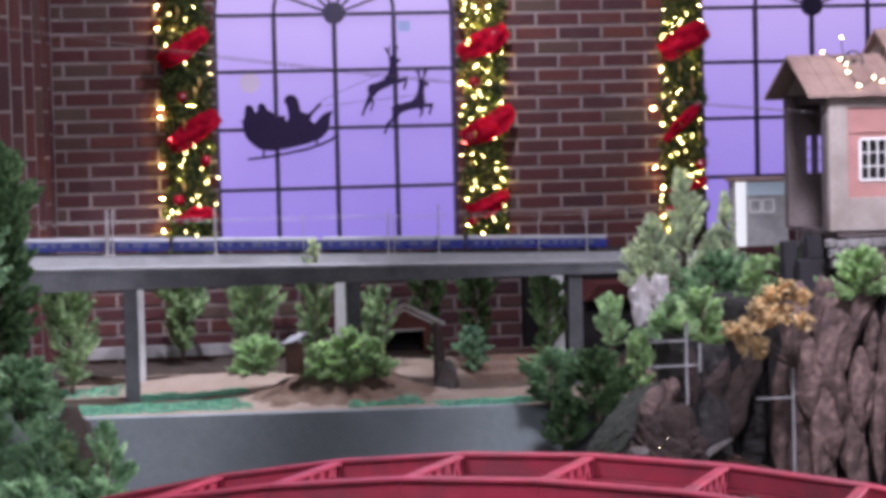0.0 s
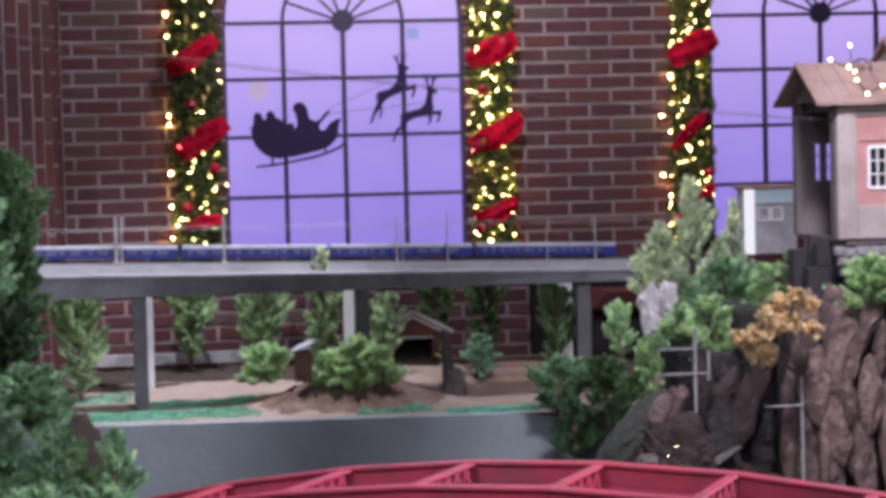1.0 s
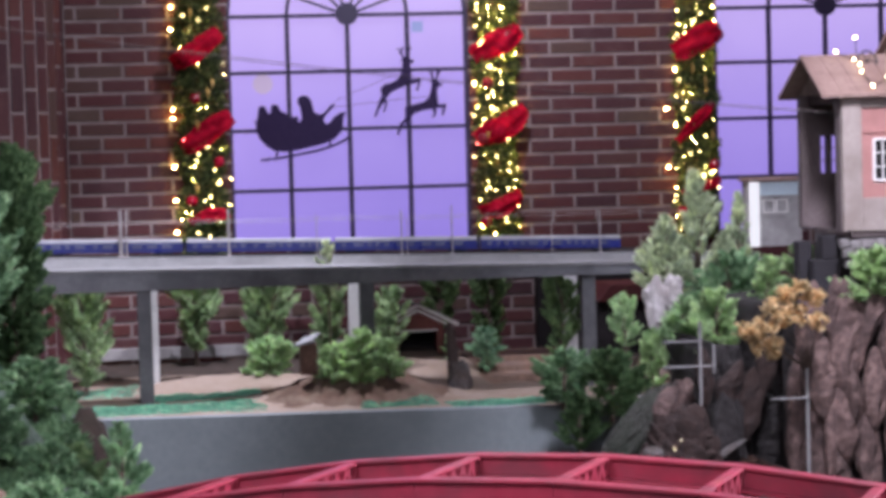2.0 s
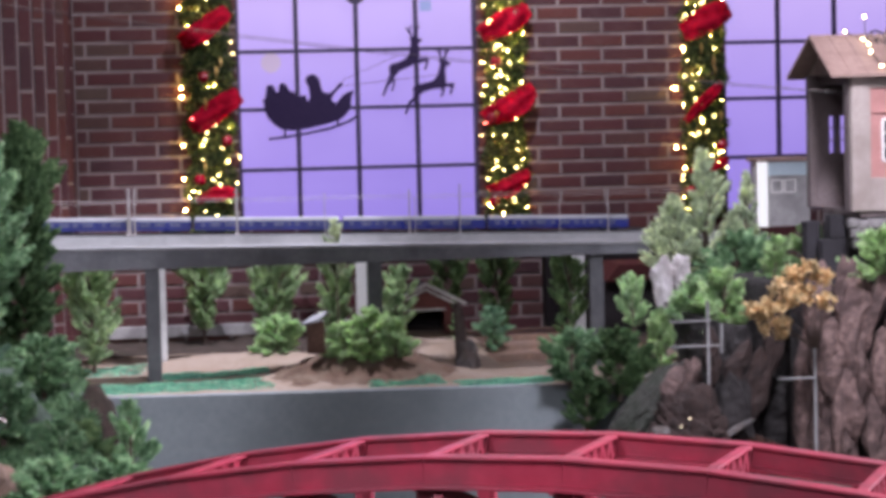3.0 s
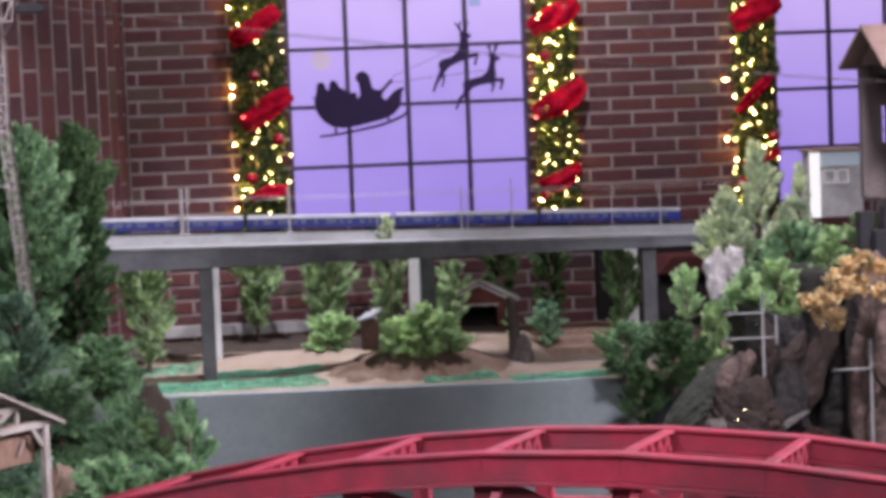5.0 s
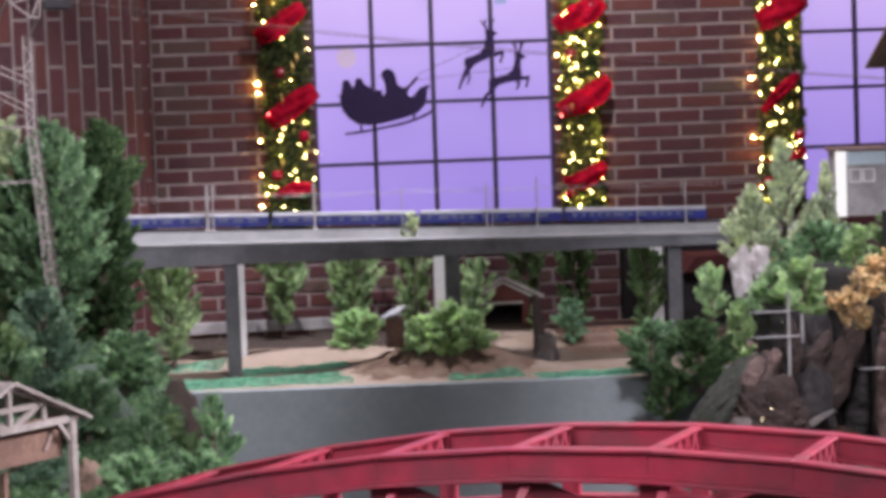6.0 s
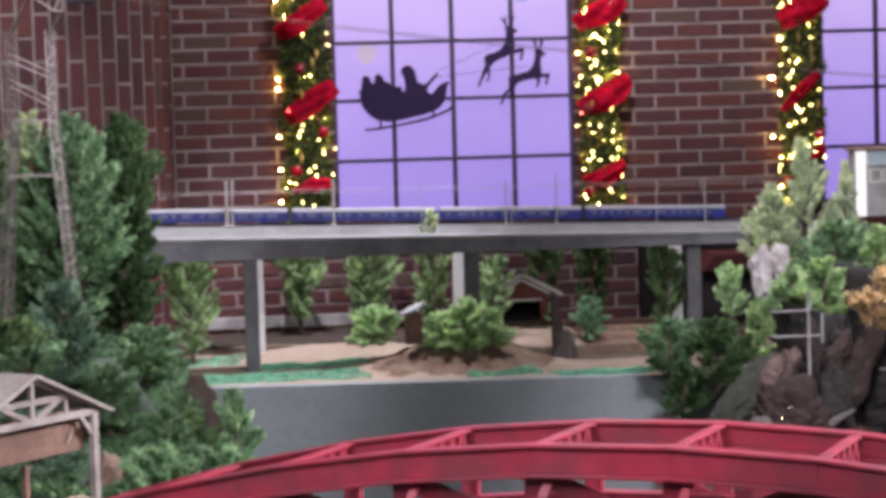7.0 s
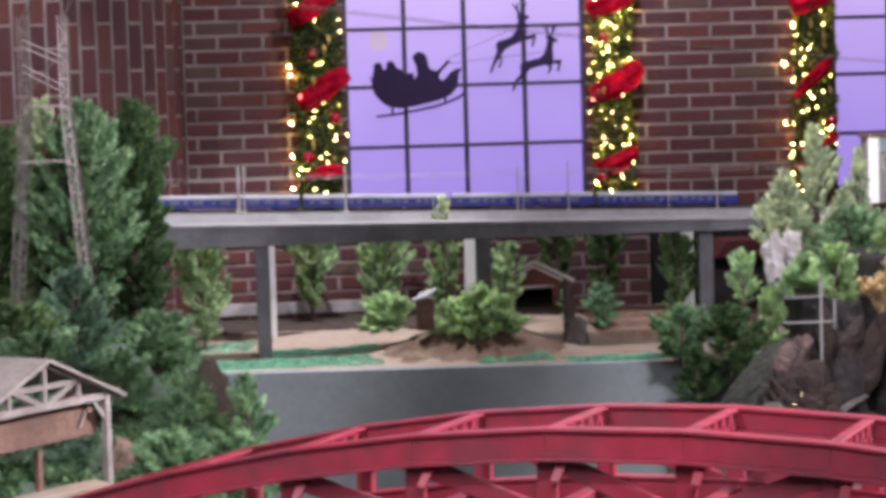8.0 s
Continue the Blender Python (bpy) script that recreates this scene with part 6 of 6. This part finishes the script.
LOWER_ANTLER1 = [(0.045, 0.126), (0.04, 0.148), (0.026, 0.172), (0.03, 0.174), (0.042, 0.159), (0.049, 0.185), (0.053, 0.184), (0.047, 0.15), (0.054, 0.127)]
LOWER_ANTLER2 = [(0.058, 0.126), (0.066, 0.15), (0.065, 0.178), (0.07, 0.178), (0.074, 0.164), (0.093, 0.186), (0.097, 0.183), (0.077, 0.152), (0.065, 0.123)]
cutout("reindeer_cutout", [LOWER_BODY, LOWER_HIND, LOWER_HIND2, LOWER_FORE1, LOWER_FORE2, LOWER_ANTLER1, LOWER_ANTLER2], (1.383, WALL_Y - 0.013, 1.755), 1.0, "dark flat cut-out of a leaping reindeer", "decoration")
reins = thing("reins", (1.0, WALL_Y - 0.012, 1.78), "two fine reins between the sleigh and the reindeer", "cord")
for p, q in (((-0.045, 0, 0.010), (0.228, 0, 0.125)), ((-0.045, 0, -0.016), (0.40, 0, 0.025))):
    part("rein", tube([p, q], [0.0012, 0.0012], 5), CUTOUT, reins)

# ---- garlands ----


def ribbon_mesh(x0, z0, x1, z1, wide, seed):
    """A soft creased band laid slantwise across the garland, its ends tucked between the needles."""
    bm = bmesh.new()
    n, m = 26, 9
    rows = []
    d = Vector((x1 - x0, 0, z1 - z0)).normalized()
    side = Vector((-d.z, 0, d.x))
    for k in range(n + 1):
        s = k / n
        c = Vector((x0 + (x1 - x0) * s, -0.040 - 0.085 * math.sin(math.pi * s) ** 0.5 + 0.010 * math.sin(s * 9 + seed), z0 + (z1 - z0) * s + 0.008 * math.sin(s * 5 + seed)))
        w = wide * 1.12 * (0.55 + 0.62 * math.sin(math.pi * s * 0.8 + 0.35) + 0.16 * noise.noise(Vector((s * 5, seed * 1.7, 0))))
        row = []
        for j in range(m):
            u = j / (m - 1) - 0.5
            crease = 0.008 * math.sin(u * 11 + 2.2 * math.sin(s * 4 + seed)) + 0.004 * noise.noise(Vector((s * 7, u * 4, seed)))
            ragged = 0.05 * w * noise.noise(Vector((s * 9, seed, u * 2)))
            row.append(bm.verts.new(c + side * (w * u + ragged) + Vector((0, -0.016 * math.cos(math.pi * u) + crease, 0))))
        rows.append(row)
    for a, b in zip(rows, rows[1:]):
        for j in range(m - 1):
            bm.faces.new((a[j], b[j], b[j + 1], a[j + 1]))
    bmesh.ops.solidify(bm, geom=bm.faces[:], thickness=0.0015)
    for f in bm.faces:
        f.smooth = True
    return bm


def garland(x0, x1, seed, sashes, knots, bulbs, reds, hidden, fringe, label):
    rng = np.random.default_rng(seed)
    cx, half = (x0 + x1) / 2, (x1 - x0) / 2
    ob = thing("garland", (cx, WALL_Y - 0.002, 1.09), label, "garland", "Christmas garlands beside the windows")
    n = 15000
    z = rng.uniform(0.0, 1.75, n)
    a = rng.uniform(-1, 1, n)
    edge = half * (0.93 + 0.13 * np.sin(z * 23 + seed) + 0.08 * np.sin(z * 61 + seed))
    x = a * edge * 0.9
    y = -rng.uniform(0.0, 1.0, n) ** 0.5 * 0.11 * np.sqrt(np.clip(1 - (a * 0.93) ** 2, 0, 1)) - 0.008
    c = np.stack([x, y, z], 1)
    axes = np.stack([a * 1.0 + rng.normal(size=n) * 0.6, -0.6 + rng.normal(size=n) * 0.5, rng.normal(size=n) * 0.8 - 0.25], 1)
    axes /= np.linalg.norm(axes, axis=1)[:, None]
    v, f = leaves(rng, c, axes, 0.034, 0.006)
    part("greenery", mesh_from("greenery", v, f, NEEDLE), NEEDLE, ob, "dark green fir needles, yellowed for the bulbs' glow")
    for k, (sx0, sz0, sx1, sz1, w) in enumerate(sashes):
        part("ribbon", ribbon_mesh(sx0 - cx, sz0 - 1.09, sx1 - cx, sz1 - 1.09, w, seed + k), RIBBON, ob, "red velvet ribbon")
    for k, (kx, kz) in enumerate(knots):
        bm = boulder_mesh((0.027, 0.022, 0.025), seed + k * 1.7, 0.22, 3)
        bmesh.ops.transform(bm, matrix=Matrix.Translation((kx - cx, -0.10, kz - 1.09)), verts=bm.verts)
        for f in bm.faces:
            f.smooth = True
        part("bauble", bm, BAUBLE, ob, "glossy dark red bauble")
    for k in range(7):
        gz, gx = rng.uniform(0.08, 1.5), rng.uniform(-0.6, 0.6) * half
        bm = bmesh.new()
        tube_into(bm, [(gx, -0.115, gz + 0.025), (gx + 0.004, -0.12, gz), (gx, -0.115, gz - 0.03)], [0.003, 0.008, 0.001], 8)
        part("ornament", bm, GOLD, ob, "slim gold drop")
    top = max(z for _, z in bulbs)
    more = [(bx, z) for bx, z in scattered(x0, x1, seed, 40) if z > top + 0.03]
    for n, (bx, bz) in enumerate(bulbs + more + reds):
        bm = bmesh.new()
        bmesh.ops.create_icosphere(bm, subdivisions=2, radius=float(rng.uniform(0.0032, 0.0043)), matrix=Matrix.Translation((bx - cx, -0.112 - 0.02 * rng.random(), bz - 1.09)))
        part("bulb", bm, BULB_RED if n >= len(bulbs) + len(more) else BULB, ob)
    for fx, fz in fringe:
        bm = bmesh.new()
        bmesh.ops.create_icosphere(bm, subdivisions=2, radius=0.0042, matrix=Matrix.Translation((fx - cx, -0.034, fz - 1.09)))
        part("bulb", bm, BULB_STRONG, ob, "warm bulb close to the bricks")
    # Unseen bulbs added within the greenery to light the needles from inside.
    for _ in range(hidden):
        gx, gz = rng.uniform(-0.85, 0.85) * half, rng.uniform(0.02, 1.72)
        bm = bmesh.new()
        bmesh.ops.create_icosphere(bm, subdivisions=1, radius=0.0036, matrix=Matrix.Translation((gx, -0.060 * math.sqrt(1 - (gx / half) ** 2), gz)))
        part("bulb", bm, BULB_STRONG, ob)
    return ob


def scattered(x0, x1, seed, count):
    """Loose bulbs in a snaking line down the garland."""
    rng = random.Random(seed)
    out = []
    for k in range(count):
        z = 1.12 + 1.6 * (k + rng.random() * 0.8) / count
        s = 0.5 + 0.42 * math.sin(k * 2.3 + seed) + rng.uniform(-0.12, 0.12)
        out.append((x0 + (x1 - x0) * min(max(s, 0.02), 0.98), z))
    return out


# places of the bulbs on each garland: x, z
LIGHTS_1 = [(0.25, 2.203), (0.325, 2.181), (0.363, 2.235), (0.316, 1.977), (0.429, 1.978), (0.435, 1.925), (0.306, 1.558), (0.393, 1.637), (0.349, 1.591), (0.298, 1.527), (0.377, 1.483), (0.455, 1.441), (0.399, 1.419), (0.329, 1.339), (0.355, 1.359), (0.362, 1.315), (0.441, 1.32), (0.264, 1.283), (0.293, 1.193), (0.345, 1.175), (0.26, 1.146), (0.361, 1.114), (0.298, 1.103), (0.404, 2.297), (0.285, 2.304)]
LIGHTS_2 = [(1.631, 2.204), (1.748, 2.213), (1.744, 2.154), (1.624, 2.127), (1.688, 2.07), (1.652, 2.057), (1.644, 2.042), (1.682, 1.934), (1.607, 1.858), (1.742, 1.856), (1.695, 1.817), (1.676, 1.79), (1.8, 1.761), (1.718, 1.731), (1.606, 1.706), (1.657, 1.686), (1.766, 1.59), (1.71, 1.511), (1.601, 1.514), (1.771, 1.44), (1.669, 1.392), (1.674, 1.365), (1.703, 1.348), (1.763, 1.357), (1.626, 1.307), (1.81, 1.27), (1.754, 1.199), (1.749, 1.212), (1.798, 2.281)]
LIGHTS_3 = [(2.603, 2.186), (2.72, 2.165), (2.691, 2.136), (2.677, 2.12), (2.64, 2.074), (2.601, 2.067), (2.587, 2.048), (2.74, 1.902), (2.608, 1.851), (2.592, 1.773), (2.55, 1.717), (2.627, 1.715), (2.643, 1.663), (2.769, 1.655), (2.734, 1.58), (2.699, 1.507), (2.654, 1.498), (2.588, 1.429), (2.674, 1.383), (2.719, 1.393), (2.753, 1.4), (2.749, 1.359), (2.793, 1.331), (2.626, 1.333), (2.648, 1.338), (2.583, 1.296), (2.574, 1.274), (2.644, 1.264), (2.755, 2.264)]
garland(0.195, 0.455, 3, [(0.20, 1.98, 0.43, 2.12, 0.075), (0.23, 1.59, 0.47, 1.73, 0.085), (0.25, 1.25, 0.45, 1.28, 0.05), (0.22, 2.36, 0.45, 2.5, 0.08)], [(0.40, 1.52), (0.30, 1.82), (0.27, 1.34)], LIGHTS_1, [(0.24, 1.625)], 30, [(0.196, z) for z in (1.195, 1.345, 1.50, 1.728, 1.77, 2.142, 2.245)], "fir garland with red ribbons and warm lights")
garland(1.61, 1.85, 7, [(1.62, 1.98, 1.85, 2.12, 0.09), (1.63, 1.58, 1.87, 1.73, 0.09), (1.64, 1.24, 1.84, 1.32, 0.07), (1.63, 2.36, 1.86, 2.5, 0.08)], [(1.66, 1.60), (1.68, 1.86), (1.66, 1.20), (1.78, 2.08)], LIGHTS_2, [(1.747, 1.684), (1.62, 1.572), (1.712, 2.008)], 120, [], "fir garland with red ribbons and dense warm lights")
garland(2.585, 2.83, 11, [(2.60, 1.99, 2.84, 2.10, 0.10), (2.61, 1.56, 2.80, 1.76, 0.045), (2.63, 1.30, 2.82, 1.38, 0.04), (2.60, 2.36, 2.84, 2.5, 0.08)], [(2.78, 1.44), (2.75, 2.02), (2.62, 1.22)], LIGHTS_3, [], 76, [(2.560, 1.717), (2.568, 1.43)], "fir garland with red ribbons and warm lights")

# ---- bricks ----
COURSE, PITCH, JOINT = 0.0676, 0.214, 0.0140
_meshes = {}


def brick_mesh(w, h):
    key = (round(w, 3), round(h, 3))
    if key not in _meshes:
        a, b, c, d = w / 2, h / 2, 0.010, 0.0025
        v = [(-a, c, -b), (a, c, -b), (a, c, b), (-a, c, b), (-a, d, -b), (a, d, -b), (a, d, b), (-a, d, b), (-a + d, 0, -b + d), (a - d, 0, -b + d), (a - d, 0, b - d), (-a + d, 0, b - d)]
        f = [(8, 9, 10, 11)]
        for lo, hi in ((0, 4), (4, 8)):
            for k in range(4):
                f.append((lo + k, lo + (k + 1) % 4, hi + (k + 1) % 4, hi + k))
        _meshes[key] = (v, f, mesh_from("brick", v, f, BRICK))
    return _meshes[key]


def lay(parent, place, turn, w, h, rest, single):
    v, f, me = brick_mesh(w, h)
    m = Matrix.Translation(place) @ pose(0, 0, 0, 0, 0, turn)
    if single:
        ob = new("brick", me)
        ob.parent = parent
        ob.matrix_world = m
    else:
        n = len(rest[0])
        rest[0].extend(m @ Vector(p) for p in v)
        rest[1].extend(tuple(n + k for k in q) for q in f)


def lay_wall():
    rest = ([], [])
    rng = random.Random(4)
    for k in range(-20, 13):
        z0 = 1.921 + k * COURSE
        shift = -0.243 + (PITCH / 2 if k % 2 else 0) - 2 * PITCH
        zc = z0 + COURSE / 2
        for n in range(27):
            a, b = shift + n * PITCH + JOINT / 2, shift + (n + 1) * PITCH - JOINT / 2
            pieces = [(max(a, -0.292), min(b, 5.2))]
            for x0, x1 in WINDOWS:
                half = (x1 - x0) / 2
                if zc > SPRING:
                    if zc > SPRING + half:
                        continue
                    half = math.sqrt(half * half - (zc - SPRING) ** 2)
                elif zc < SILL:
                    continue
                cx = (x0 + x1) / 2
                cut = []
                for p, q in pieces:
                    if q <= cx - half or p >= cx + half:
                        cut.append((p, q))
                    else:
                        cut += [(p, cx - half), (cx + half, q)]
                pieces = cut
            for p, q in pieces:
                if q - p < 0.02 or (zc < SILL and zc + COURSE / 2 > SILL + 0.02):
                    continue
                single = -0.4 < p < 2.75 and 1.02 < zc < 2.42 or (zc <= 1.02 and zc > 0.66 and -0.4 < p < 1.84)
                lay(wall_north, ((p + q) / 2, WALL_Y + rng.uniform(-0.0015, 0.0015), zc), 0, q - p, COURSE - JOINT, rest, single)
    ob = part("bricks", mesh_from("bricks", rest[0], rest[1], BRICKS), BRICKS, wall_north)
    tagged(ob, kind="stuff")


def lay_pier():
    rest = ([], [])
    for c in range(-12, 9):
        s = (c + 0.5) * PIER_COURSE
        if s < 0:
            x, y, turn = PIER_X + s, PIER_Y, 0
        else:
            a = s / PIER_R
            x, y, turn = PIER_X + PIER_R * math.sin(a), PIER_Y + PIER_R * (1 - math.cos(a)), math.degrees(a)
        for n in range(-6, 5):
            z = 1.767 + (n + 0.5) * PITCH + (0 if c % 2 else PITCH / 2)
            lay(wall_pier, (x, y, z), turn, PIER_COURSE - JOINT, PITCH - JOINT, rest, 1.15 < z < 2.4)
    if rest[0]:
        ob = part("bricks", mesh_from("bricks", rest[0], rest[1], BRICKS), BRICKS, wall_pier)
        tagged(ob, kind="stuff")


lay_wall()
lay_pier()
